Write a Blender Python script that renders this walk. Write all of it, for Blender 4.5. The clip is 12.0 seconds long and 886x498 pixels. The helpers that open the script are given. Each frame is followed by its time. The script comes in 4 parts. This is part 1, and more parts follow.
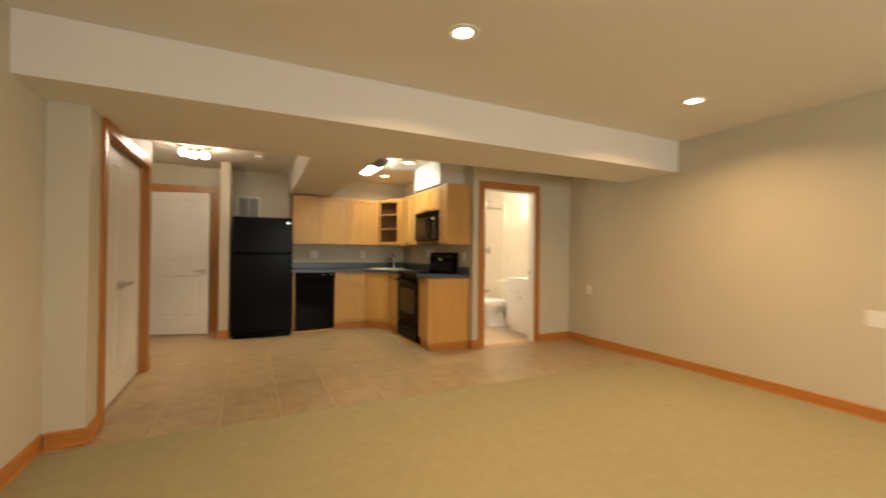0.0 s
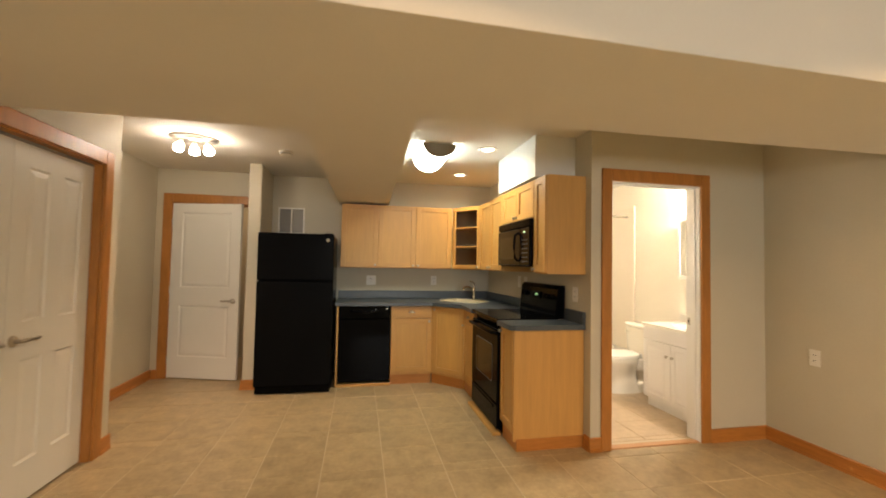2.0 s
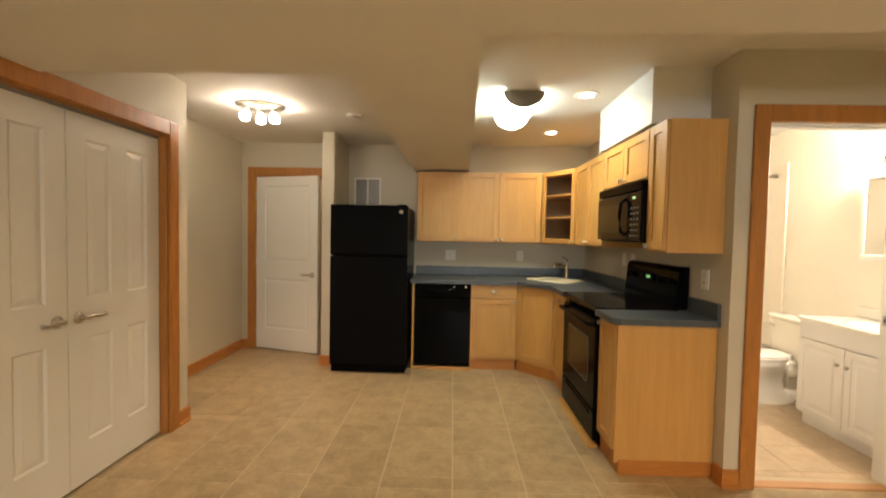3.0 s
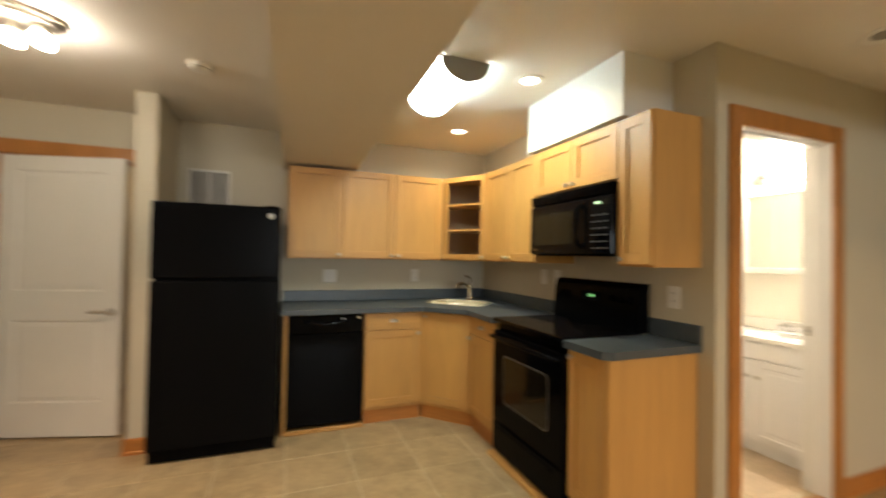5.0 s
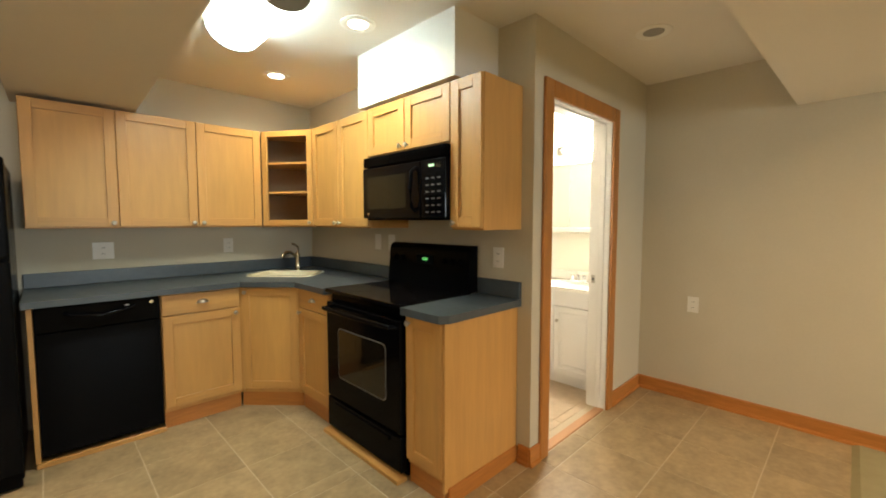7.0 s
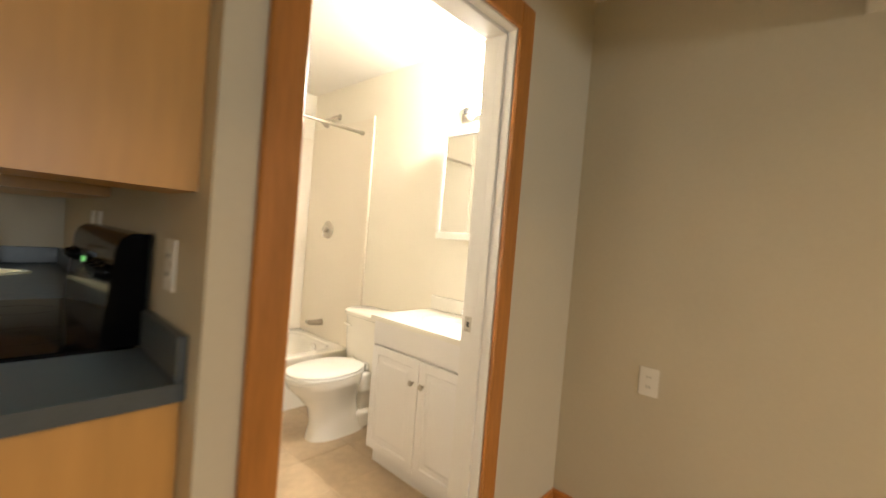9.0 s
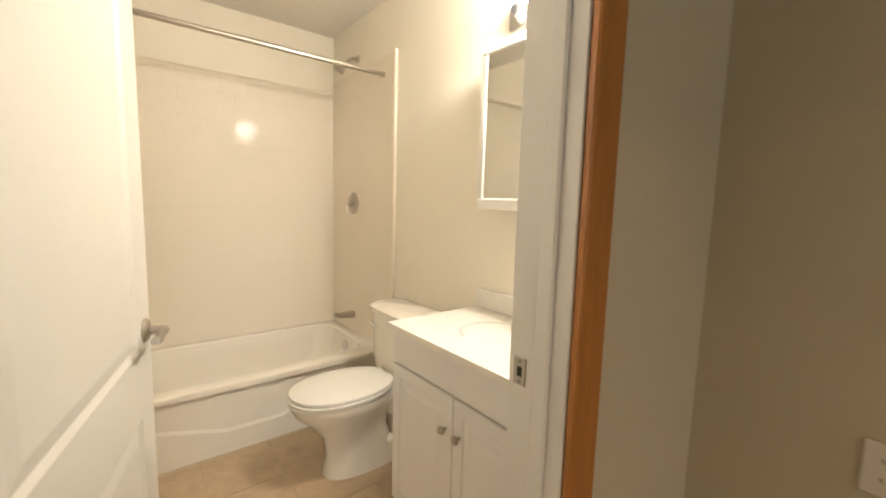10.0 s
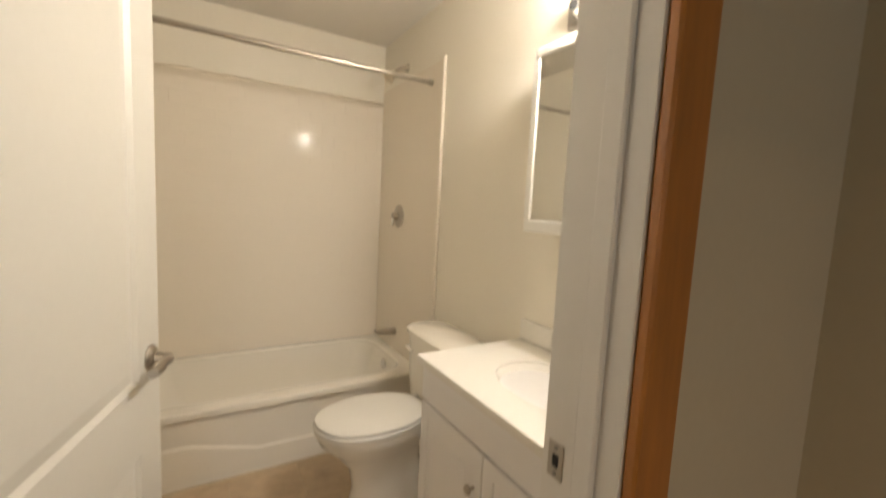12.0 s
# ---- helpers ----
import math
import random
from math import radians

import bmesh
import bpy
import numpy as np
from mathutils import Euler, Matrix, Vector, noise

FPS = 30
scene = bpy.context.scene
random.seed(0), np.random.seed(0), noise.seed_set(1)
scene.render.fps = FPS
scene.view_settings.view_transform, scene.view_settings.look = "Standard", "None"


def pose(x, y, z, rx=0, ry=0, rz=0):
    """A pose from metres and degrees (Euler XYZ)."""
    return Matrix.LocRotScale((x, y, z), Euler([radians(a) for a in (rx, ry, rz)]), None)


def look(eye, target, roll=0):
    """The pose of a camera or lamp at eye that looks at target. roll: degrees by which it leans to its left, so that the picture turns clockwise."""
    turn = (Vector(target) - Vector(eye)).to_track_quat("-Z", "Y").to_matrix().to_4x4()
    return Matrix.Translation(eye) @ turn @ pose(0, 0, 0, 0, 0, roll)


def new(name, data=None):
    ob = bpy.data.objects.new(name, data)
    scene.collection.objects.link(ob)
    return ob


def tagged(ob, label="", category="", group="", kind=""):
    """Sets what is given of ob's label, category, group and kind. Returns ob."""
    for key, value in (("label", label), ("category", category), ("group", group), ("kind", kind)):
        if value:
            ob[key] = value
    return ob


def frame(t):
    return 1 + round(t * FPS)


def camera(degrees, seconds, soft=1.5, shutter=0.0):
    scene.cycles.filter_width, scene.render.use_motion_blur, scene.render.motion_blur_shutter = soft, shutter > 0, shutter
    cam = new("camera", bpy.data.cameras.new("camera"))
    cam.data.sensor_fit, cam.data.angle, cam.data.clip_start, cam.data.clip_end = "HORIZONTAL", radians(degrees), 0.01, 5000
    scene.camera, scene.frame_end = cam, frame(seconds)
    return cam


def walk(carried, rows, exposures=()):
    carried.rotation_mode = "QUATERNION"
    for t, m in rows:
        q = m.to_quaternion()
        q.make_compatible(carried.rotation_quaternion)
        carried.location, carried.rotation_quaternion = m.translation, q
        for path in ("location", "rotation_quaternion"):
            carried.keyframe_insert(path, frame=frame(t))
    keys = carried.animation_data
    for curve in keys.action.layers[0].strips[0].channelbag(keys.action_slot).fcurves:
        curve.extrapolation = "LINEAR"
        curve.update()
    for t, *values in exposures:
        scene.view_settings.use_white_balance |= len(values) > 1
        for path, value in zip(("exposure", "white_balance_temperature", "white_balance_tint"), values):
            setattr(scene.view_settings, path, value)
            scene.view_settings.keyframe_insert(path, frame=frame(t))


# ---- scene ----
cam = camera(94.9, 12.0, soft=1.8, shutter=0.5)
PATH = [
    (0, (0.481, 0.695, 1.199), (1.352, 2.495, 1.216), 0.6),
    (0.5, (0.731, 1.102, 1.2), (1.277, 3.025, 1.256), 1.6),
    (1, (0.973, 1.536, 1.287), (1.489, 3.468, 1.318), 0.4),
    (1.5, (1.18, 1.912, 1.336), (1.524, 3.88, 1.421), 1.6),
    (2, (1.341, 2.351, 1.359), (1.739, 4.309, 1.435), 1.1),
    (2.5, (1.458, 2.661, 1.375), (1.49, 4.66, 1.425), 2.5),
    (3, (1.506, 2.855, 1.382), (1.459, 4.853, 1.31), 1.1),
    (3.2, (1.508, 2.895, 1.376), (1.455, 4.889, 1.242), 0.6),
    (4.8, (1.125, 3.674, 1.342), (1.581, 5.62, 1.405), -0.4),
    (5, (1.098, 3.766, 1.335), (1.822, 5.63, 1.373), 1.0),
    (5.5, (1.051, 3.917, 1.359), (2.373, 5.415, 1.285), -0.8),
    (6, (1.066, 3.938, 1.338), (2.529, 5.297, 1.239), 1.1),
    (6.5, (1.095, 3.949, 1.305), (2.528, 5.332, 1.125), -0.7),
    (7, (1.187, 3.917, 1.343), (2.587, 5.339, 1.21), 0.0),
    (7.5, (1.399, 3.866, 1.324), (2.88, 5.202, 1.178), -0.0),
    (7.7, (1.553, 3.864, 1.292), (3.154, 5.047, 1.098), 3.2),
    (9.3, (3.001, 4.445, 1.247), (4.451, 5.824, 1.206), 4.3),
    (9.5, (3.125, 4.555, 1.252), (4.526, 5.978, 1.13), 3.1),
    (10, (3.367, 4.707, 1.27), (4.603, 6.262, 1.045), 1.6),
    (10.5, (3.491, 4.802, 1.257), (4.528, 6.49, 0.976), 2.7),
    (11, (3.494, 4.827, 1.244), (4.476, 6.535, 0.9), 2.5),
    (11.5, (3.504, 4.821, 1.238), (4.463, 6.535, 0.861), 3.3),
    (12, (3.519, 4.808, 1.317), (4.528, 6.524, 1.118), 2.9),
]
walk(cam, [(t, look(e, a, r)) for t, e, a, r in PATH],
     exposures=[(0.0, 0.0, 7200, 12), (0.5, 0.1, 7100, 12), (1.5, 0.12, 7000, 12), (3.0, 0.12, 6900, 11), (5.0, 0.16, 6500, 8), (6.0, 0.22, 6300, 4), (7.7, 0.22, 6300, 4), (9.5, -0.26, 6500, 10), (10.0, -0.6, 6500, 10), (10.5, -0.86, 6500, 10), (12.0, -1.1, 6500, 11)])

# ---- world and lights ----
world = bpy.data.worlds.new("world")
scene.world = world
world.use_nodes = True
wn = world.node_tree
sky = wn.nodes.new("ShaderNodeTexSky")
sky.sky_type = "NISHITA"
sky.sun_disc = False
sky.sun_elevation = radians(35)
wn.links.new(sky.outputs[0], wn.nodes["Background"].inputs[0])
wn.nodes["Background"].inputs[1].default_value = 0.08

WARM = (1.0, 0.66, 0.36)
SOFT = (1.0, 0.78, 0.55)
KITCHEN_WARM = (1.0, 0.84, 0.54)


def area(name, m, power, color, sx, sy=None, shape="RECTANGLE", spread=180):
    d = bpy.data.lights.new(name, "AREA")
    d.energy, d.color, d.shape, d.size = power, color, shape, sx
    d.size_y = sy or sx
    d.spread = radians(spread)
    ob = new(name, d)
    ob.matrix_world = m
    return ob


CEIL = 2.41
# last two cans, behind the start, are unseen and added to light the room
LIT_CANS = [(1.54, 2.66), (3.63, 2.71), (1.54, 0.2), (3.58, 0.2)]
KITCHEN_CANS = [(2.455, 5.86), (2.46, 6.95)]
UTILITY_CAN = (-0.35, 8.1)
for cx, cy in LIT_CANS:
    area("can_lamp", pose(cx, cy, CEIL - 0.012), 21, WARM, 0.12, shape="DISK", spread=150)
for cx, cy in KITCHEN_CANS:
    area("can_lamp", pose(cx, cy, CEIL - 0.012), 6.5, KITCHEN_WARM, 0.12, shape="DISK", spread=150)
area("can_lamp", pose(*UTILITY_CAN, CEIL - 0.012), 2.5, WARM, 0.12, shape="DISK", spread=150)
# reflector bulbs of the hall fixture throw a pool on the floor
HX, HY = -0.08, 6.17
spot = bpy.data.lights.new("hall_lamp", "SPOT")
spot.energy, spot.color, spot.spot_size, spot.spot_blend, spot.shadow_soft_size = 85, (1.0, 0.70, 0.47), radians(95), 1.0, 0.04
new("hall_lamp", spot).matrix_world = pose(HX + 0.06, HY - 0.05, CEIL - 0.19)
# daylight through the window behind the walker
area("window_daylight", pose(2.2, -2.52, 1.45, -90, 0, 180), 100, (0.86, 0.92, 0.96), 1.7, 1.1)


# ---- materials ----
def mat(name, color, rough=0.5, metal=0.0, vary=0.08, scale=3.0, fine=60.0, bump=0.0, bump_scale=200.0, spec=0.5, coat=0.0, obrand=0.0, stretch=None, color2=None):
    m = bpy.data.materials.new(name)
    m.use_nodes = True
    t = m.node_tree
    n, l = t.nodes, t.links
    b = n["Principled BSDF"]
    b.inputs["Roughness"].default_value = rough
    b.inputs["Metallic"].default_value = metal
    b.inputs["Specular IOR Level"].default_value = spec
    b.inputs["Coat Weight"].default_value = coat
    co = n.new("ShaderNodeTexCoord")
    vec = co.outputs["Object"]
    if stretch:
        mp = n.new("ShaderNodeMapping")
        mp.inputs["Scale"].default_value = stretch
        l.new(vec, mp.inputs["Vector"])
        vec = mp.outputs[0]
        inf = n.new("ShaderNodeObjectInfo")
        add = n.new("ShaderNodeVectorMath")
        sc = n.new("ShaderNodeVectorMath")
        sc.operation = "SCALE"
        cmb = n.new("ShaderNodeCombineXYZ")
        for i in range(3):
            l.new(inf.outputs["Random"], cmb.inputs[i])
        l.new(cmb.outputs[0], sc.inputs[0])
        sc.inputs["Scale"].default_value = 37.0
        l.new(vec, add.inputs[0])
        l.new(sc.outputs[0], add.inputs[1])
        vec = add.outputs[0]
    big = n.new("ShaderNodeTexNoise")
    big.inputs["Scale"].default_value = scale
    big.inputs["Detail"].default_value = 4
    l.new(vec, big.inputs["Vector"])
    sm = n.new("ShaderNodeTexNoise")
    sm.inputs["Scale"].default_value = fine
    sm.inputs["Detail"].default_value = 3
    l.new(vec, sm.inputs["Vector"])
    mix = n.new("ShaderNodeMath")
    mix.operation = "MULTIPLY_ADD"
    l.new(sm.outputs[0], mix.inputs[0])
    mix.inputs[1].default_value = 0.4
    half = n.new("ShaderNodeMath")
    half.operation = "MULTIPLY"
    l.new(big.outputs[0], half.inputs[0])
    half.inputs[1].default_value = 0.6
    l.new(half.outputs[0], mix.inputs[2])
    last = mix.outputs[0]
    if obrand:
        inf2 = n.new("ShaderNodeObjectInfo")
        ad = n.new("ShaderNodeMath")
        ad.operation = "MULTIPLY_ADD"
        l.new(inf2.outputs["Random"], ad.inputs[0])
        ad.inputs[1].default_value = obrand
        l.new(last, ad.inputs[2])
        last = ad.outputs[0]
    ramp = n.new("ShaderNodeValToRGB")
    lo = [c * (1 - vary) for c in color]
    hi = list(color2) if color2 else [min(1, c * (1 + vary)) for c in color]
    ramp.color_ramp.elements[0].position, ramp.color_ramp.elements[0].color = 0.3, (*lo, 1)
    ramp.color_ramp.elements[1].position, ramp.color_ramp.elements[1].color = 0.7 + obrand, (*hi, 1)
    l.new(last, ramp.inputs[0])
    l.new(ramp.outputs[0], b.inputs["Base Color"])
    rr = n.new("ShaderNodeMapRange")
    rr.inputs[3].default_value, rr.inputs[4].default_value = max(0.02, rough - 0.06), min(1, rough + 0.06)
    l.new(big.outputs[0], rr.inputs[0])
    l.new(rr.outputs[0], b.inputs["Roughness"])
    if bump:
        bn = n.new("ShaderNodeTexNoise")
        bn.inputs["Scale"].default_value = bump_scale
        bn.inputs["Detail"].default_value = 3
        l.new(vec, bn.inputs["Vector"])
        bp = n.new("ShaderNodeBump")
        bp.inputs["Strength"].default_value = bump
        bp.inputs["Distance"].default_value = 0.003
        l.new(bn.outputs[0], bp.inputs["Height"])
        l.new(bp.outputs[0], b.inputs["Normal"])
    return m


def glow(name, color, strength):
    m = bpy.data.materials.new(name)
    m.use_nodes = True
    b = m.node_tree.nodes["Principled BSDF"]
    b.inputs["Base Color"].default_value = (0.9, 0.9, 0.9, 1)
    b.inputs["Emission Color"].default_value = (*color, 1)
    b.inputs["Emission Strength"].default_value = strength
    return m


M_WALL = mat("wall_paint", (0.555, 0.505, 0.39), 0.6, vary=0.03, bump=0.12, bump_scale=150)
M_CEIL = mat("ceiling_paint", (0.74, 0.70, 0.63), 0.8, vary=0.02, bump=0.15, bump_scale=120)
M_BATHWALL = mat("bath_paint", (0.84, 0.79, 0.68), 0.45, vary=0.02, bump=0.08, bump_scale=150)
M_CARPET = mat("carpet", (0.36, 0.32, 0.19), 0.95, vary=0.08, scale=14, fine=260, bump=1.0, bump_scale=420, spec=0.1)
M_TILE = mat("floor_tile", (0.365, 0.275, 0.158), 0.33, vary=0.34, scale=8, fine=36, bump=0.06, bump_scale=60, stretch=(1, 1, 1), obrand=0.1)
M_GROUT = mat("grout", (0.54, 0.45, 0.32), 0.85, vary=0.1, bump=0.3)
M_BTILE = mat("bath_floor_tile", (0.50, 0.38, 0.25), 0.35, vary=0.22, scale=6, fine=20, stretch=(1, 1, 1), obrand=0.08)
M_TRIM = mat("fir_trim", (0.41, 0.165, 0.036), 0.35, vary=0.22, scale=2.0, fine=9, stretch=(9, 9, 1.2))
M_BASE = mat("fir_baseboard", (0.44, 0.170, 0.036), 0.35, vary=0.2, scale=2.0, fine=9, stretch=(1.5, 1.5, 16))
M_MAPLE = mat("maple", (0.54, 0.292, 0.086), 0.4, vary=0.12, scale=1.3, fine=7, stretch=(9, 9, 0.8))
M_MAPLE_H = mat("maple_across", (0.54, 0.288, 0.082), 0.4, vary=0.14, scale=1.6, fine=8, stretch=(1, 1, 14))
M_PANEL = mat("maple_panel", (0.55, 0.300, 0.086), 0.4, vary=0.17, scale=1.1, fine=6, stretch=(6, 6, 0.7), obrand=0.12)
M_MAPLE_IN = mat("cabinet_inside", (0.26, 0.15, 0.07), 0.6, vary=0.1)
M_DOOR = mat("white_door_paint", (0.74, 0.72, 0.66), 0.35, vary=0.02, bump=0.03, bump_scale=90)
M_JAMB = mat("white_jamb", (0.78, 0.76, 0.72), 0.35, vary=0.02)
M_BLACK = mat("black_enamel", (0.003, 0.003, 0.0035), 0.10, vary=0.1, spec=0.04)
M_BLACKTEX = mat("black_textured", (0.004, 0.004, 0.0045), 0.22, vary=0.1, spec=0.045, bump=0.12, bump_scale=300)
M_GLASSBLACK = mat("black_glass", (0.003, 0.003, 0.004), 0.06, vary=0.1, spec=0.14)
M_OVENWIN = mat("oven_window", (0.014, 0.012, 0.008), 0.06, vary=0.2, spec=0.3)
M_COUNTER = mat("blue_laminate", (0.064, 0.077, 0.088), 0.33, vary=0.12, scale=30, fine=160)
M_SINK = mat("cream_sink", (0.80, 0.74, 0.52), 0.15, vary=0.02)
M_NICKEL = mat("brushed_nickel", (0.48, 0.44, 0.38), 0.3, 1.0, vary=0.04)
M_CHROME = mat("chrome", (0.75, 0.75, 0.75), 0.10, 1.0, vary=0.02)
M_PORC = mat("porcelain", (0.86, 0.82, 0.73), 0.08, vary=0.01, coat=0.3)
M_SURR = mat("surround_tile", (0.86, 0.79, 0.68), 0.13, vary=0.015, spec=0.08)
M_PLASTIC = mat("white_plastic", (0.78, 0.76, 0.70), 0.35, vary=0.02)
M_VANITY = mat("white_thermofoil", (0.80, 0.78, 0.76), 0.30, vary=0.015)
M_CULT = mat("cultured_marble", (0.86, 0.83, 0.76), 0.12, vary=0.02, coat=0.3)
M_DARK = mat("dark_slot", (0.02, 0.02, 0.02), 0.7)
M_VENT = mat("vent_enamel", (0.60, 0.58, 0.54), 0.4, vary=0.03)
M_GREY = mat("grey_plastic", (0.25, 0.24, 0.22), 0.5, vary=0.05)
M_MARK = mat("printed_mark", (0.10, 0.10, 0.10), 0.4)
M_RING = mat("burner_print", (0.015, 0.015, 0.016), 0.15)
M_MIRROR = mat("mirror", (0.86, 0.87, 0.85), 0.015, 1.0, vary=0.005)
M_CAN = glow("can_glow", (1.0, 0.86, 0.66), 9)
M_FLUO = glow("diffuser_glow", (0.84, 1.0, 0.98), 22)
M_BULB = glow("bulb_glow", (1.0, 0.88, 0.74), 85)
M_VBULB = glow("vanity_glow", (1.0, 0.91, 0.80), 440)
M_GREEN = glow("clock_digits", (0.1, 0.9, 0.15), 0.6)
M_PANE = mat("window_glass", (0.95, 0.97, 0.97), 0.06, vary=0.01)
M_PANE.node_tree.nodes["Principled BSDF"].inputs["Transmission Weight"].default_value = 1.0


# ---- mesh helpers ----
def box(bm, x0, y0, z0, x1, y1, z1, bev=0.0, seg=1):
    x0, x1 = min(x0, x1), max(x0, x1)
    y0, y1 = min(y0, y1), max(y0, y1)
    z0, z1 = min(z0, z1), max(z0, z1)
    r = bmesh.ops.create_cube(bm, size=1, matrix=Matrix.LocRotScale(((x0 + x1) / 2, (y0 + y1) / 2, (z0 + z1) / 2), None, (x1 - x0, y1 - y0, z1 - z0)))
    if bev:
        es = list({e for v in r["verts"] for e in v.link_edges})
        bmesh.ops.bevel(bm, geom=es, offset=bev, segments=seg, affect="EDGES", profile=0.5)
    return bm


def bx(*a, **k):
    return box(bmesh.new(), *a, **k)


def rod(bm, p, q, r, seg=16, r2=None):
    p, q = Vector(p), Vector(q)
    d = q - p
    m = Matrix.Translation((p + q) / 2) @ d.to_track_quat("Z", "Y").to_matrix().to_4x4()
    bmesh.ops.create_cone(bm, cap_ends=True, segments=seg, radius1=r, radius2=r if r2 is None else r2, depth=d.length, matrix=m)
    return bm


def lathe(bm, prof, o=(0, 0, 0), axis="z", seg=24):
    """prof: (radius, height) pairs turned about an axis through o."""
    rings = []
    for r, h in prof:
        ring = []
        for i in range(seg):
            a = 2 * math.pi * i / seg
            c, s = r * math.cos(a), r * math.sin(a)
            v = {"z": (c, s, h), "x": (h, c, s), "y": (c, -h, s)}[axis]
            ring.append(bm.verts.new(Vector(o) + Vector(v)))
        rings.append(ring)
    skin(bm, rings, True)
    return bm


def skin(bm, rings, caps=True):
    k = len(rings[0])
    for a, b in zip(rings, rings[1:]):
        for i in range(k):
            bm.faces.new((a[i], a[(i + 1) % k], b[(i + 1) % k], b[i]))
    if caps:
        bm.faces.new(rings[0][::-1])
        bm.faces.new(rings[-1])


def oval(cx, cy, z, rx, ry, n=2.0, seg=40, egg=0.0):
    """A ring of points, superellipse n; egg pulls the -x end narrower."""
    pts = []
    for i in range(seg):
        a = 2 * math.pi * i / seg
        c, s = math.cos(a), math.sin(a)
        x = math.copysign(abs(c) ** (2 / n), c)
        y = math.copysign(abs(s) ** (2 / n), s)
        pts.append((cx + rx * x, cy + ry * y * (1 + egg * x), z))
    return pts


def loft(bm, rings, caps=True):
    skin(bm, [[bm.verts.new(p) for p in r] for r in rings], caps)
    return bm


def tube(bm, pts, r, seg=12):
    """A bent pipe through pts."""
    pts = [Vector(p) for p in pts]
    rings = []
    for i, p in enumerate(pts):
        d = (pts[min(i + 1, len(pts) - 1)] - pts[max(i - 1, 0)]).normalized()
        q = d.to_track_quat("Z", "Y")
        rings.append([p + q @ Vector((r * math.cos(2 * math.pi * k / seg), r * math.sin(2 * math.pi * k / seg), 0)) for k in range(seg)])
    return loft(bm, rings)


def slab(outer, holes=(), z0=0.0, z1=1.0, bm=None):
    """A plate with holes, from outlines in x, y, between two heights."""
    bm = bm or bmesh.new()
    edges = []
    for loop in (outer, *holes):
        vs = [bm.verts.new((p[0], p[1], z1)) for p in loop]
        edges += [bm.edges.new((vs[i], vs[(i + 1) % len(vs)])) for i in range(len(vs))]
    faces = [f for f in bmesh.ops.triangle_fill(bm, edges=edges, use_beauty=True)["geom"] if isinstance(f, bmesh.types.BMFace)]
    up = bmesh.ops.extrude_face_region(bm, geom=faces)
    bmesh.ops.translate(bm, vec=(0, 0, z0 - z1), verts=[g for g in up["geom"] if isinstance(g, bmesh.types.BMVert)])
    return bm


def thing(name, label, category, m=None, group="", kind=""):
    ob = new(name)
    ob.matrix_world = m or Matrix()
    return tagged(ob, label, category, group, kind)


def finish(bm, name, material, smooth=False):
    bmesh.ops.recalc_face_normals(bm, faces=bm.faces[:])
    me = bpy.data.meshes.new(name)
    bm.to_mesh(me)
    bm.free()
    me.materials.append(material)
    if smooth:
        me.shade_smooth()
        me.set_sharp_from_angle(angle=radians(38))
    return me


def part(name, bm, material, parent, label="", smooth=False):
    ob = new(name, finish(bm, name, material, smooth))
    ob.parent = parent
    return tagged(ob, label)


def struct(name, bm, material, label, category="wall"):
    return tagged(new(name, finish(bm, name, material)), label, category, kind="structure")


# ---- structure ----
XL, XR = -0.60, 4.62       # main room
YB = -2.5                  # rear wall
YD = 5.12                  # bathroom door wall
YK = 7.60                  # kitchen back wall
XK = 3.04                  # kitchen side wall
XC = -0.395                # closet face
XH = -0.97                 # hall wall
YE = 7.58                  # entry wall
CARPET = 3.87
YR = 3.90                  # short return wall before the closet
T = 0.12

struct("wall_right", bx(XR, YB - T, 0, XR + T, YK + T, CEIL), M_WALL, "plain greige painted wall of the main room")
struct("wall_left", bx(XL - T, YB - T, 0, XL, YR, CEIL), M_WALL, "plain greige painted wall beside the carpet")
# closet front with its opening
CY0, CY1, CH = 4.195, 5.535, 2.01
for b in ((XC - T, YR, 0, XC, CY0, CEIL), (XC - T, CY1, 0, XC, 5.72, CEIL), (XC - T, CY0, CH, XC, CY1, CEIL), (XL - T, YR, 0, XC - T, YR + T, CEIL)):
    struct("wall_closet", bx(*b), M_WALL, "greige wall around the closet opening")
struct("wall_closet_back", bx(XH - T, YR + T, 0, XH, 5.72 - T, CEIL), M_WALL, "plain wall at the back of the closet")
struct("wall_closet_side", bx(XH - T, 5.72 - T, 0, XC - T, 5.72, CEIL), M_WALL, "plain wall beside the closet")
struct("wall_hall", bx(XH - T, 5.72, 0, XH, YE + T, CEIL), M_WALL, "plain greige hall wall")
EX0, EX1, EH = -0.81, 0.035, 2.03
for b in ((XH, YE, 0, EX0, YE + T, CEIL), (EX1, YE, 0, 0.15, YE + T, CEIL), (EX0, YE, EH, EX1, YE + T, CEIL)):
    struct("wall_entry", bx(*b), M_WALL, "greige wall around the hall door")
struct("wall_stub", bx(0.15, 7.02, 0, 0.28, YK + T, CEIL, bev=0.008), M_WALL, "narrow wall end between hall door and refrigerator")
struct("wall_kitchen", bx(0.28, YK, 0, XR, YK + T, CEIL), M_WALL, "greige kitchen back wall")
BX0, BX1, BH = 3.195, 4.005, 2.03
struct("wall_partition", bx(XK, YD + T, 0, XK + 0.07, YK, CEIL), M_WALL, "greige wall between kitchen and bathroom")
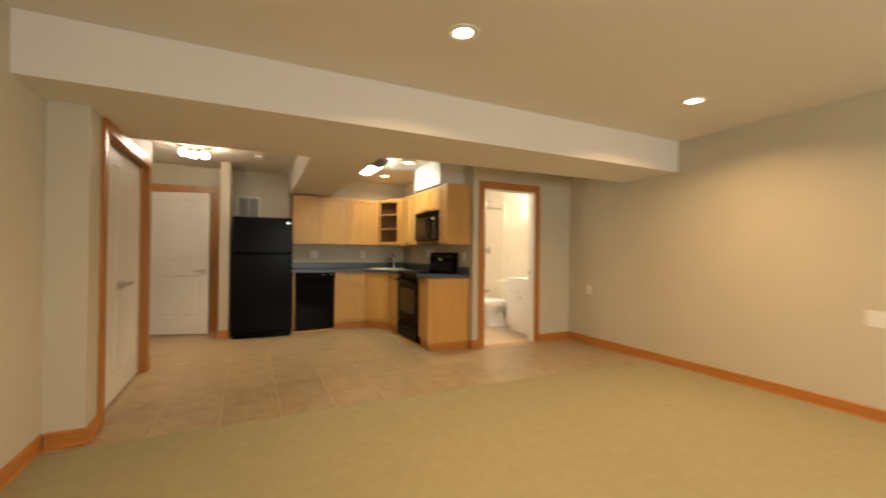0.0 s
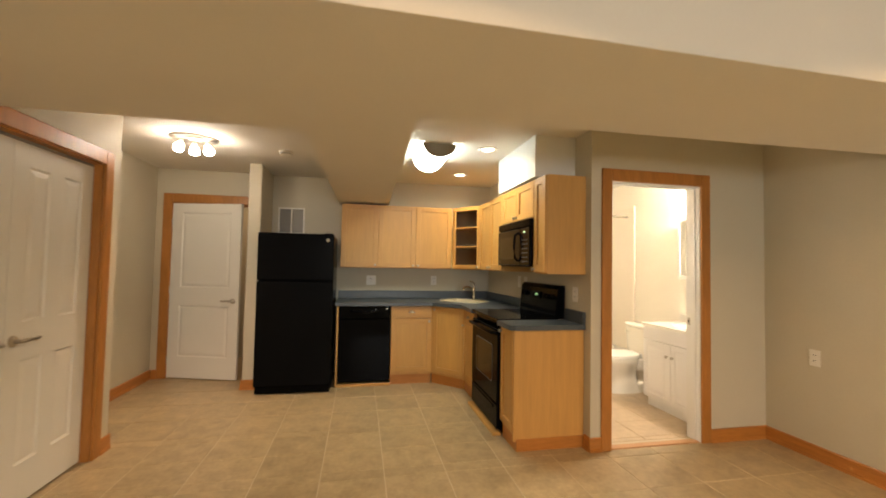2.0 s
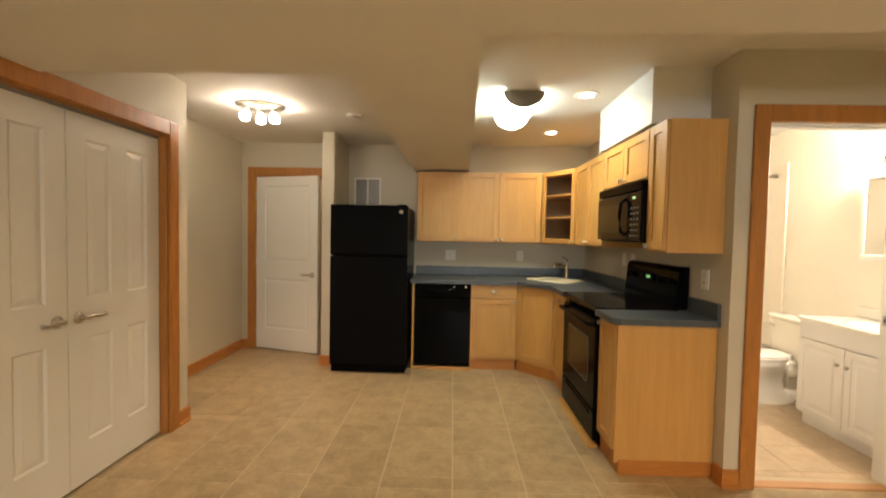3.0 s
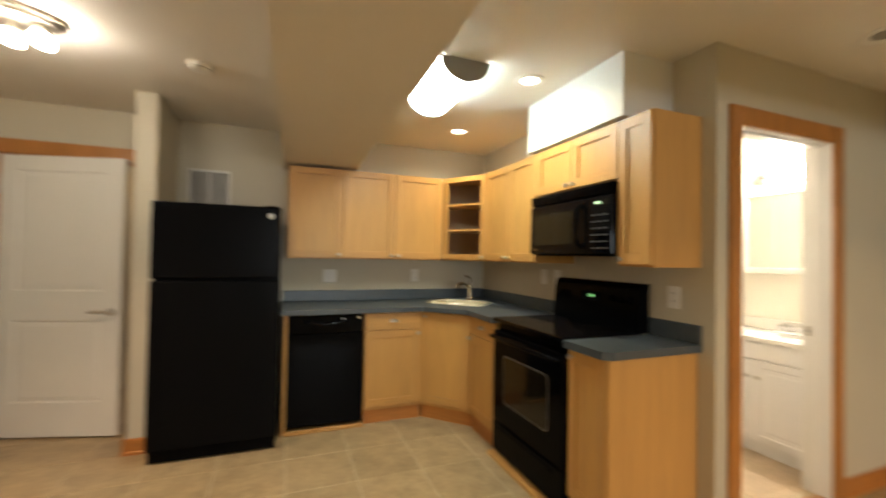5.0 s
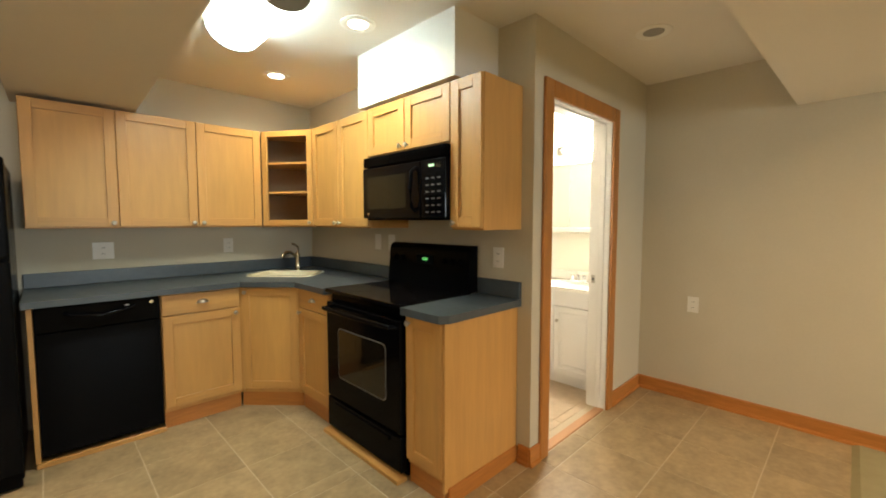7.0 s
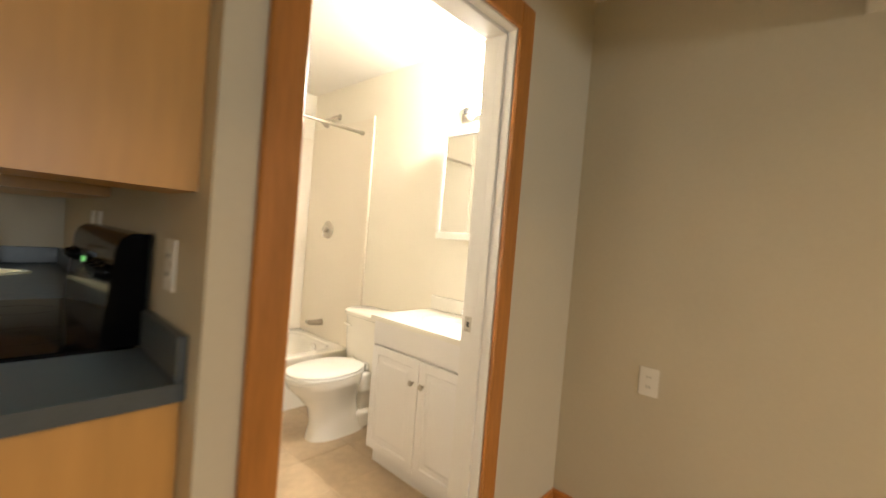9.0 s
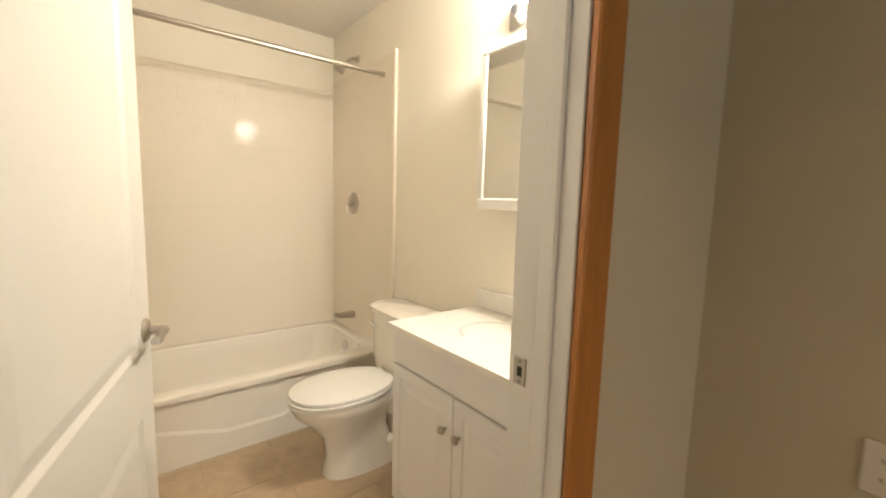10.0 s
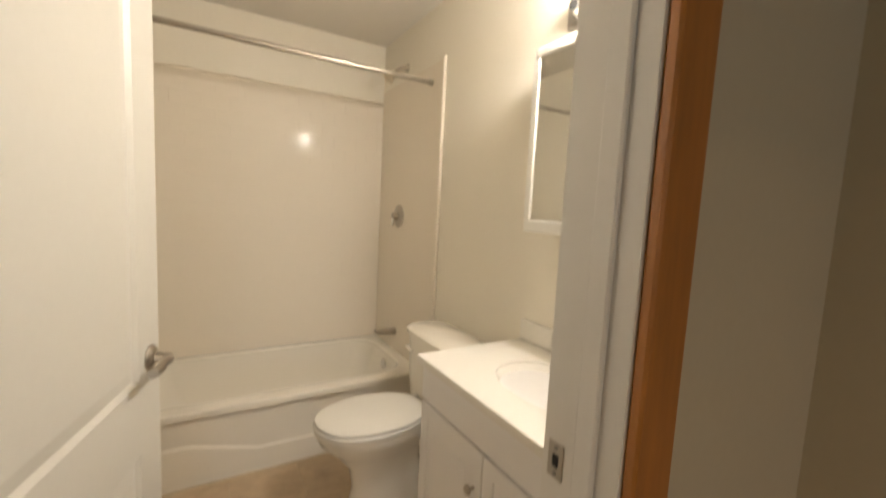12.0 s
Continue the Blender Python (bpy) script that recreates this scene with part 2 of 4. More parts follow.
for b in ((XK, YD, 0, BX0, YD + T, CEIL), (BX1, YD, 0, XR, YD + T, CEIL), (BX0, YD, BH, BX1, YD + T, CEIL)):
    struct("wall_bath_door", bx(*b), M_WALL, "greige wall around the bathroom doorway")
WX0, WX1, WZ0, WZ1 = 1.3, 3.1, 0.85, 2.05
for b in ((XL - T, YB - T, 0, WX0, YB, CEIL), (WX1, YB - T, 0, XR, YB, CEIL), (WX0, YB - T, 0, WX1, YB, WZ0), (WX0, YB - T, WZ1, WX1, YB, CEIL)):
    struct("wall_rear", bx(*b), M_WALL, "plain rear wall with a window")
# bathroom lining, in a warmer white
BXL = XK + 0.07
for b in ((BXL, YD + T, BXL + 0.004, YK - 0.004), (XR - 0.004, YD + T + 0.004, XR, YK - 0.004), (BXL, YK - 0.004, XR, YK), (BX1 + 0.03, YD + T, XR, YD + T + 0.004)):
    struct("wall_bath", bx(b[0], b[1], 0, b[2], b[3], CEIL), M_BATHWALL, "cream painted bathroom wall surface")
struct("wall_utility", bx(-1.2, 8.6, 0, 1.0, 8.7, CEIL), M_WALL, "plain wall of the room past the hall door")
# side walls out of view, added to keep sky light out of this room
struct("wall_utility_side", bx(XH - T, YE + T, 0, XH, 8.6, CEIL), M_WALL, "unseen plain side wall closing the room past the hall door")
struct("wall_utility_side", bx(0.28, YK + T, 0, 0.40, 8.6, CEIL), M_WALL, "unseen plain side wall closing the room past the hall door")

struct("ceiling", bx(XH - T, YB - T, CEIL, XR + T, 8.7, CEIL + 0.12), M_CEIL, "off-white painted ceiling", "ceiling")
# dropped beam and duct soffit, one plaster body
BZ = 2.08
beam = slab([(XL, 3.48), (XR, 3.51), (XR, 4.215), (1.60, 4.30), (1.675, YK), (1.08, YK), (1.02, 4.67), (XC, 4.67), (XC, YR), (XL, YR)], z0=BZ, z1=CEIL)
struct("ceiling_beam", beam, M_CEIL, "off-white plastered dropped beam with a duct soffit", "beam")
struct("duct_chase", bx(2.69, 5.36, 2.075, XK, 6.23, CEIL), mat("chase_white", (0.78, 0.77, 0.74), 0.6, vary=0.02, bump=0.1), "white boxed duct chase above the microwave cabinet", "duct chase")

struct("floor", bx(XH - T, YB - T, -0.15, XR + T, 8.7, -0.0022), M_GROUT, "pale grout bed under beige floor tiles", "floor")
carpet = bmesh.new()
bmesh.ops.create_grid(carpet, x_segments=150, y_segments=170, size=0.5, matrix=Matrix.LocRotScale(((XL + XR) / 2, (YB + CARPET) / 2, 0.013), None, (XR - XL, CARPET - YB, 1)))
for v in carpet.verts:
    k = (v.co.y - YB) / (CARPET - YB)
    edge = v.co.y > CARPET - 0.01
    v.co.y += k * (0.02 * (v.co.x - XL) / (XR - XL) - 0.01 + (0.006 * noise.noise(v.co * 9) if edge else 0))
    v.co.z += 0.004 * noise.noise(v.co * 2.2) + 0.002 * noise.noise(v.co * 14)
    if edge:
        v.co.z = -0.002
struct("carpet", carpet, M_CARPET, "olive-tan cut pile wall-to-wall carpet", "carpet")


def baseboard(p, q, n):
    """Board with an eased top along p to q; n: the side it faces."""
    p, q, n = Vector((*p, 0)), Vector((*q, 0)), Vector((*n, 0))
    bm = bmesh.new()
    d = (q - p).normalized()
    prof = [(0.0, 0.0), (0.022, 0.0), (0.022, 0.016), (0.013, 0.022), (0.013, 0.092), (0.008, 0.102), (0.0, 0.102)]
    loft(bm, [[e + n * a + Vector((0, 0, z)) for a, z in prof] for e in (p, q)])
    return tagged(new("baseboard", finish(bm, "baseboard", M_BASE)), "orange-stained fir baseboard along the wall", "baseboard", kind="structure")


g = 0.001
baseboard((XR - g, YB), (XR - g, YD), (-1, 0))
baseboard((4.08, YD - g), (XR - 0.022, YD - g), (0, -1))
baseboard((XK - 0.012, YD - g), (3.122, YD - g), (0, -1))
baseboard((XK - g, YD), (XK - g, 5.19), (-1, 0))
baseboard((XL + g, YB), (XL + g, YR), (1, 0))
baseboard((XL + 0.022, YR - g), (XC + 0.012, YR - g), (0, -1))
baseboard((XC + g, YR), (XC + g, CY0 - 0.076), (1, 0))
baseboard((XC + g, CY1 + 0.076), (XC + g, 5.72), (1, 0))
baseboard((XC + 0.012, 5.72 + g), (XH, 5.72 + g), (0, 1))
baseboard((XH + g, 5.74), (XH + g, YE), (1, 0))
baseboard((XH + 0.022, YE - g), (EX0 - 0.086, YE - g), (0, -1))
baseboard((0.121, YE - g), (0.15, YE - g), (0, -1))
baseboard((0.138, 7.02 - g), (0.29, 7.02 - g), (0, -1))
baseboard((0.15 - g, 7.02), (0.15 - g, YE), (-1, 0))


def casing(name, label, a0, a1, top, w, place, material, th=0.020):
    """Door casing of two legs and a head; place maps (along, out, up) to the world."""
    ob = thing(name, label, "door casing", kind="structure")
    for nm, x0, x1, z0, z1 in (("casing_leg", a0 - w + 0.01, a0 + 0.01, 0, top + w), ("casing_leg", a1 - 0.01, a1 + w - 0.01, 0, top + w), ("casing_head", a0 + 0.01, a1 - 0.01, top - 0.01, top + w)):
        bm = bx(x0, 0.0005, z0, x1, th, z1, bev=0.004)
        for v in bm.verts:
            v.co = Vector(place(v.co.x, v.co.y, v.co.z))
        part(nm, bm, material, ob)
    return ob


casing("door_trim", "orange-stained fir casing around the bathroom doorway", BX0, BX1, BH, 0.084, lambda a, o, u: (a, YD - o, u), M_TRIM)
casing("closet_trim", "orange-stained fir casing around the closet", CY0, CY1, CH, 0.085, lambda a, o, u: (XC + o, a, u), M_TRIM)
casing("entry_trim", "orange-stained fir casing around the hall door", EX0, EX1, EH, 0.095, lambda a, o, u: (a, YE - o, u), M_TRIM)
casing("bath_inner_trim", "white casing inside the bathroom", BX0, BX1, BH, 0.06, lambda a, o, u: (a, YD + T + 0.004 + o, u), M_JAMB)


def jamb(name, label, x0, x1, top, y0, y1, material, stop=True):
    ob = thing(name, label, "door jamb", kind="structure")
    t = 0.014
    for nm, b in (("jamb_side", (x0, y0, 0, x0 + t, y1, top)), ("jamb_side", (x1 - t, y0, 0, x1, y1, top)), ("jamb_head", (x0 + t, y0, top - t, x1 - t, y1, top))):
        part(nm, bx(*b, bev=0.001), material, ob)
    if stop:
        ys = y0 + 0.035
        for nm, b in (("door_stop", (x0 + t, ys, 0, x0 + t + 0.011, ys + 0.035, top - t)), ("door_stop", (x1 - t - 0.011, ys, 0, x1 - t, ys + 0.035, top - t)), ("door_stop", (x0 + t, ys, top - t - 0.011, x1 - t, ys + 0.035, top - t))):
            part(nm, bx(*b, bev=0.003), material, ob)
    return ob


bj = jamb("bath_jamb", "white painted jamb of the bathroom doorway", BX0, BX1, BH, YD, YD + T + 0.010, M_JAMB)
jamb("entry_jamb", "stained fir jamb of the hall door", EX0, EX1, EH, YE, YE + T, M_TRIM)
bm = bx(BX1 - 0.0165, YD + 0.094, 0.905, BX1 - 0.0135, YD + 0.124, 0.963, bev=0.0005)
sp = part("strike_plate", bm, M_NICKEL, bj, "nickel strike plate")
part("latch_hole", bx(BX1 - 0.0175, YD + 0.102, 0.924, BX1 - 0.016, YD + 0.114, 0.944), M_DARK, sp)
for dz in (0.913, 0.955):
    part("screw", rod(bmesh.new(), (BX1 - 0.018, YD + 0.108, dz), (BX1 - 0.016, YD + 0.108, dz), 0.0035, 10), M_GREY, sp)
for hz in (0.23, 0.95, 1.77):
    part("hinge_plate", bx(BX0 + 0.0135, YD + 0.085, hz - 0.045, BX0 + 0.0165, YD + T + 0.012, hz + 0.045, bev=0.0005), M_NICKEL, bj, "nickel hinge leaf")
struct("threshold", bx(BX0 + 0.014, YD + 0.005, -0.01, BX1 - 0.014, YD + 0.065, 0.008, bev=0.003), mat("threshold_wood", (0.50, 0.27, 0.13), 0.5, vary=0.15, stretch=(2, 14, 14)), "worn wooden threshold strip in the bathroom doorway", "threshold")

# window behind
win = thing("window_1", "white framed window in the rear wall", "window", kind="structure")
for b in ((WX0, WZ0, WX0 + 0.05, WZ1), (WX1 - 0.05, WZ0, WX1, WZ1), (WX0 + 0.05, WZ0, WX1 - 0.05, WZ0 + 0.05), (WX0 + 0.05, WZ1 - 0.05, WX1 - 0.05, WZ1), (2.18, WZ0 + 0.05, 2.22, WZ1 - 0.05)):
    part("window_frame", bx(b[0], YB - 0.09, b[1], b[2], YB - 0.03, b[3], bev=0.004), M_JAMB, win)
for x0, x1 in ((WX0 + 0.05, 2.18), (2.22, WX1 - 0.05)):
    pane = part("pane", bx(x0, YB - 0.075, WZ0 + 0.05, x1, YB - 0.07, WZ1 - 0.05), M_PANE, win)
    pane.visible_shadow = False


# ---- doors ----
def panel_leaf(w, h, th, cols, rows, stile=0.11):
    """Moulded door leaf, local: x 0..w, y 0 (face) to th, z 0..h. rows: (z0, z1) of panels."""
    bm = bmesh.new()
    cw = (w - stile * (cols + 1)) / cols
    xs = [(stile + i * (cw + stile), stile + i * (cw + stile) + cw) for i in range(cols)]
    box(bm, 0, 0.009, 0, w, th - 0.009, h)
    for face in (0, 1):
        ya, yb = (0.0, 0.0125) if face == 0 else (th - 0.0125, th)
        edges_x = [0.0] + [v for p in xs for v in p] + [w]
        for i in range(0, len(edges_x), 2):
            box(bm, edges_x[i], ya, 0, edges_x[i + 1], yb, h)
        zs = [0.0] + [v for p in rows for v in p] + [h]
        for x0, x1 in xs:
            for i in range(0, len(zs), 2):
                box(bm, x0, ya, zs[i], x1, yb, zs[i + 1])
            for z0, z1 in rows:
                m = 0.042
                n = 0.006
                s = (lambda y: y) if face == 0 else (lambda y: th - y)
                r0 = [(x0, s(0.0005), z0), (x1, s(0.0005), z0), (x1, s(0.0005), z1), (x0, s(0.0005), z1)]
                r1 = [(x0 + n * 2, s(0.008), z0 + n * 2), (x1 - n * 2, s(0.008), z0 + n * 2), (x1 - n * 2, s(0.008), z1 - n * 2), (x0 + n * 2, s(0.008), z1 - n * 2)]
                r2 = [(x0 + m, s(0.003), z0 + m), (x1 - m, s(0.003), z0 + m), (x1 - m, s(0.003), z1 - m), (x0 + m, s(0.003), z1 - m)]
                rings = [[bm.verts.new(p) for p in r] for r in (r0, r1, r2)]
                for a, b in zip(rings, rings[1:]):
                    for k in range(4):
                        bm.faces.new((a[k], a[(k + 1) % 4], b[(k + 1) % 4], b[k]))
                bm.faces.new(rings[2])
    return bm


def lever(parent, x, y, z, out, way):
    """Lever handle on a leaf face at y; out: -1 or 1 along y; way: -1 or 1 along x."""
    h = part("door_handle", lathe(bmesh.new(), [(0.031, 0.0), (0.031, 0.004), (0.025, 0.011), (0.013, 0.014), (0.011, 0.030)], (x, y, z), "y") if out < 0 else
             lathe(bmesh.new(), [(0.031, 0.0), (0.031, -0.004), (0.025, -0.011), (0.013, -0.014), (0.011, -0.030)], (x, y, z), "y"), M_NICKEL, parent, "satin nickel lever handle", True)
    o = y + out * 0.047
    tube_pts = [(x, y + out * 0.02, z), (x, o - out * 0.004, z), (x + way * 0.012, o, z), (x + way * 0.05, o, z + 0.005), (x + way * 0.085, o, z - 0.002), (x + way * 0.115, o, z + 0.004)]
    part("lever", tube(bmesh.new(), tube_pts, 0.0105), M_NICKEL, h, smooth=True)


# hall door, ajar
w = EX1 - EX0 - 0.016
entry = thing("door_1", "white two-panel hall door standing ajar", "door", pose(EX0 + 0.015, YE - 0.004, 0.012, 0, 0, -16), kind="structure")
part("door_leaf", panel_leaf(w, 1.995, 0.035, 1, [(0.24, 0.82), (1.03, 1.89)], 0.12), M_DOOR, entry)
lever(entry, w - 0.065, 0.0, 0.885, -1, -1)
for hz in (0.2, 1.0, 1.78):
    part("hinge", rod(bmesh.new(), (-0.004, -0.004, hz - 0.045), (-0.004, -0.004, hz + 0.045), 0.006), M_NICKEL, entry)

# bathroom door, open into the bathroom; hinge at the inner edge of the jamb
w = 0.795
bath_door = thing("door_2", "white two-panel bathroom door standing open", "door", pose(3.218, YD + T + 0.022, 0.012, 0, 0, 75.7), kind="structure")
part("door_leaf", panel_leaf(w, 1.995, 0.035, 1, [(0.14, 0.70), (0.87, 1.86)], 0.115), M_DOOR, bath_door)
lever(bath_door, w - 0.055, 0.0, 0.91, -1, -1)
lever(bath_door, w - 0.055, 0.035, 0.91, 1, -1)
for hz in (0.22, 0.94, 1.76):
    hg = part("hinge", rod(bmesh.new(), (-0.003, -0.006, hz - 0.045), (-0.003, -0.006, hz + 0.045), 0.006), M_NICKEL, bath_door, "nickel butt hinge")
    part("hinge_leaf", bx(-0.004, 0.001, hz - 0.044, -0.001, 0.031, hz + 0.044), M_NICKEL, hg)

# closet: two leaves set back in a fir jamb
cj = thing("closet_jamb", "orange-stained fir jamb lining the closet opening", "door jamb", kind="structure")
for nm, y0, y1, z0, z1 in (("jamb_side", CY0, CY0 + 0.018, 0.0, CH), ("jamb_side", CY1 - 0.018, CY1, 0.0, CH), ("jamb_head", CY0 + 0.018, CY1 - 0.018, CH - 0.018, CH)):
    part(nm, bx(XC - T, y0, z0, XC + 0.0004, y1, z1, bev=0.001), M_TRIM, cj)
leaf = (CY1 - CY0 - 0.046) / 2
closet = thing("door_3", "closed white double closet doors with two levers", "door", pose(XC - 0.050, CY0 + 0.023, 0.014, 0, 0, 90), kind="structure")
for i in range(2):
    bm = panel_leaf(leaf - 0.005, CH - 0.052, 0.035, 2, [(0.22, 0.785), (0.99, 1.835)], 0.108)
    for v in bm.verts:
        v.co.x += i * leaf + 0.0025
    lf = part("door_leaf", bm, M_DOOR, closet)
    lever(lf, leaf + (0.058 if i else -0.058), 0.0, 0.895, -1, 1 if i else -1)
struct("closet_track", bx(XC - 0.085, CY0 + 0.018, CH - 0.034, XC - 0.055, CY1 - 0.018, CH - 0.018), M_GREY, "dark metal track over the closet doors", "door track")


# ---- kitchen ----
def knob(parent, x, z, y=0.0):
    part("knob", lathe(bmesh.new(), [(0.006, 0.0), (0.005, 0.010), (0.013, 0.016), (0.015, 0.021), (0.012, 0.026), (0.004, 0.028)], (x, y, z), "y", 16), M_NICKEL, parent, "satin nickel knob", True)


def cup_pull(parent, x, z):
    """Hooded cup pull: half an egg, open below."""
    bm = bmesh.new()
    rings = []
    for k in range(6):
        a = 0.5 * math.pi * k / 5
        c, d = max(0.12, math.cos(a)), 0.026 * math.sin(a)
        rings.append([(x + 0.036 * c * math.cos(math.pi * i / 14), -d, z - 0.010 + 0.026 * c * math.sin(math.pi * i / 14)) for i in range(15)])
    loft(bm, rings)
    pull = part("drawer_pull", bm, M_NICKEL, parent, "satin nickel cup pull", True)
    part("pull_flange", bx(x - 0.039, -0.002, z - 0.012, x + 0.039, 0.0005, z - 0.008), M_NICKEL, pull)


def shaker_door(parent, x0, x1, z0, z1, rail=0.056, t=0.02, glazed=False):
    """A door of two stiles and two rails, with a recessed flat panel unless glazed."""
    door = part("door", bx(x0, 0.0, z0, x0 + rail, t, z1, bev=0.0018), M_MAPLE, parent)
    part("stile", bx(x1 - rail, 0.0, z0, x1, t, z1, bev=0.0018), M_MAPLE, door)
    for za, zb in ((z0, z0 + rail), (z1 - rail, z1)):
        part("rail", bx(x0 + rail, 0.0007, za, x1 - rail, t - 0.001, zb, bev=0.0014), M_MAPLE_H, door)
    if not glazed:
        part("panel", bx(x0 + rail - 0.004, 0.0115, z0 + rail - 0.004, x1 - rail + 0.004, 0.018, z1 - rail + 0.004), M_PANEL, door)
    return door


def base_unit(m, w, drawer, hinge, depth=0.58, label="maple base cabinet unit with shaker door", fill=0.0, angled=0.0):
    """Base cabinet; local x 0..w along the front, y 0 at the door face, z up."""
    ob = thing("base_cabinet", label, "cabinet", m, "kitchen base cabinets")
    i = angled
    part("body", slab([(0.0, 0.021), (w, 0.021), (w - i, depth), (i, depth)], z0=0.105, z1=0.878), M_MAPLE, ob)
    ex = 0.018 if angled else -0.002
    part("toe_board", bx(-ex, 0.028, 0, w + ex, 0.05, 0.104), M_BASE, ob, "orange-stained toe board")
    top = 0.872
    if drawer:
        d = part("drawer", bx(0.004 + fill, 0, 0.742, w - 0.004, 0.02, top, bev=0.002), M_MAPLE_H, ob, "flat maple drawer front")
        cup_pull(d, (w + fill) / 2, 0.812)
        top = 0.735
    dr = shaker_door(ob, 0.004 + fill, w - 0.004, 0.135, top)
    knob(dr, w - 0.035 if hinge < 0 else 0.035 + fill, top - 0.03)
    if angled:
        for x in (-0.016, w - 0.004):
            part("filler", bx(x, 0.004, 0.105, x + 0.02, 0.05, 0.878), M_MAPLE, ob)
    return ob


FY, FX = 6.985, 2.465
base_unit(pose(1.70, FY, 0), 0.47, True, -1, label="maple base cabinet with drawer beside the dishwasher")
ang = -math.degrees(math.atan2(FY - 6.69, FX - 2.175))
base_unit(pose(2.175, FY, 0, 0, 0, ang), math.hypot(FX - 2.175, FY - 6.69), False, 1, 0.45, "angled maple corner sink cabinet with shaker door", angled=-0.12)
base_unit(pose(FX, 6.685, 0, 0, 0, -90), 0.425, True, 1, 0.57, "narrow maple cabinet with drawer beside the range")
endu = base_unit(pose(FX, 5.487, 0, 0, 0, -90), 0.262, False, 1, 0.57, "maple end cabinet with plain side panel")
part("end_panel", bx(0.262, 0.006, 0.07, 0.279, 0.572, 0.878, bev=0.001), M_MAPLE, endu, "smooth maple end panel")
part("toe_return", bx(0.261, 0.028, 0, 0.289, 0.575, 0.088, bev=0.003), M_BASE, endu, "orange-stained base trim")

# laminate worktops
CX, CYF = 2.435, 6.955
sx, sy = 2.60, 7.17
c45, s45 = math.cos(radians(-47)), math.sin(radians(-47))


def corner(px, py):
    return (sx + px * c45 - py * s45, sy + px * s45 + py * c45)


def rounded(w, d, r, k=5):
    out = []
    for qx, qy, a0 in ((w - r, d - r, 0), (-w + r, d - r, 90), (-w + r, -d + r, 180), (w - r, -d + r, 270)):
        for i in range(k + 1):
            a = radians(a0 + 90 * i / k)
            out.append((qx + r * math.cos(a), qy + r * math.sin(a)))
    return out


hole = [corner(*p) for p in rounded(0.245, 0.175, 0.05)]
top = thing("worktop", "slate-blue laminate corner worktop with upstand", "worktop")
bm = slab([(1.085, YK - 0.002), (1.085, CYF), (2.162, CYF), (CX, 6.675), (CX, 6.262), (XK - 0.002, 6.262), (XK - 0.002, YK - 0.002)], [hole], 0.882, 0.919)
part("worktop_slab", bm, M_COUNTER, top)
part("upstand", bx(1.085, YK - 0.022, 0.9195, XK - 0.022, YK - 0.002, 1.014, bev=0.003), M_COUNTER, top)
part("upstand", bx(XK - 0.022, 6.262, 0.9195, XK - 0.002, YK - 0.002, 1.014, bev=0.003), M_COUNTER, top)
top2 = thing("worktop", "short slate-blue laminate worktop beside the range", "worktop")
part("worktop_slab", slab([(CX, 5.489), (CX, 5.215), (CX + 0.04, 5.185), (XK - 0.002, 5.185), (XK - 0.002, 5.489)], z0=0.882, z1=0.919), M_COUNTER, top2)
part("upstand", bx(XK - 0.022, 5.185, 0.9195, XK - 0.002, 5.489, 1.014, bev=0.003), M_COUNTER, top2)

sink = thing("sink", "cream enamel corner sink set in the worktop", "sink")
bm = bmesh.new()
rings = []
for grow, z in ((0.030, 0.9195), (0.028, 0.928), (0.0, 0.928), (-0.012, 0.905), (-0.03, 0.78), (-0.07, 0.762)):
    rings.append([(*corner(*p), z) for p in rounded(0.235 + grow, 0.165 + grow, 0.055 + grow * 0.5)])
loft(bm, rings, False)
bm.faces.new([bm.verts.new(v) for v in rings[-1]])
part("basin", bm, M_SINK, sink, smooth=True)
fx, fy = corner(0, 0.215)
fau = thing("faucet", "brushed brass-toned single lever kitchen faucet", "faucet")
M_FAUCET = mat("faucet_metal", (0.58, 0.48, 0.32), 0.25, 1.0, vary=0.05)
part("faucet_base", lathe(bmesh.new(), [(0.032, 0.9195), (0.032, 0.916), (0.024, 0.926), (0.021, 0.96), (0.020, 1.03), (0.023, 1.045), (0.020, 1.07), (0.010, 1.078)], (fx, fy, 0)), M_FAUCET, fau, smooth=True)
part("spout", tube(bmesh.new(), [(fx + a, fy + b, z) for a, b, z in ((0.0, 0.0, 1.03), (-0.035, -0.012, 1.062), (-0.075, -0.028, 1.085), (-0.115, -0.044, 1.086), (-0.145, -0.056, 1.068), (-0.155, -0.060, 1.045))], 0.0135), M_FAUCET, fau, smooth=True)
part("lever", tube(bmesh.new(), [(fx, fy, 1.07), (fx + 0.008, fy, 1.10), (fx + 0.004, fy - 0.005, 1.125), (fx - 0.03, fy - 0.02, 1.150), (fx - 0.06, fy - 0.03, 1.158)], 0.0085), M_FAUCET, fau, smooth=True)

# dishwasher
dw = thing("dishwasher", "black built-in dishwasher with bowed handle", "dishwasher", pose(1.125, 6.975, 0))
part("door", bx(0.004, 0, 0.055, 0.566, 0.05, 0.735, bev=0.006, seg=2), M_BLACK, dw)
cp = part("control_panel", bx(0.004, 0.0, 0.738, 0.566, 0.05, 0.876, bev=0.006, seg=2), M_BLACK, dw)
part("handle", tube(bmesh.new(), [(0.13, 0.0, 0.835), (0.16, -0.026, 0.825), (0.285, -0.034, 0.808), (0.41, -0.026, 0.825), (0.44, 0.0, 0.835)], 0.011), M_GLASSBLACK, cp, smooth=True)
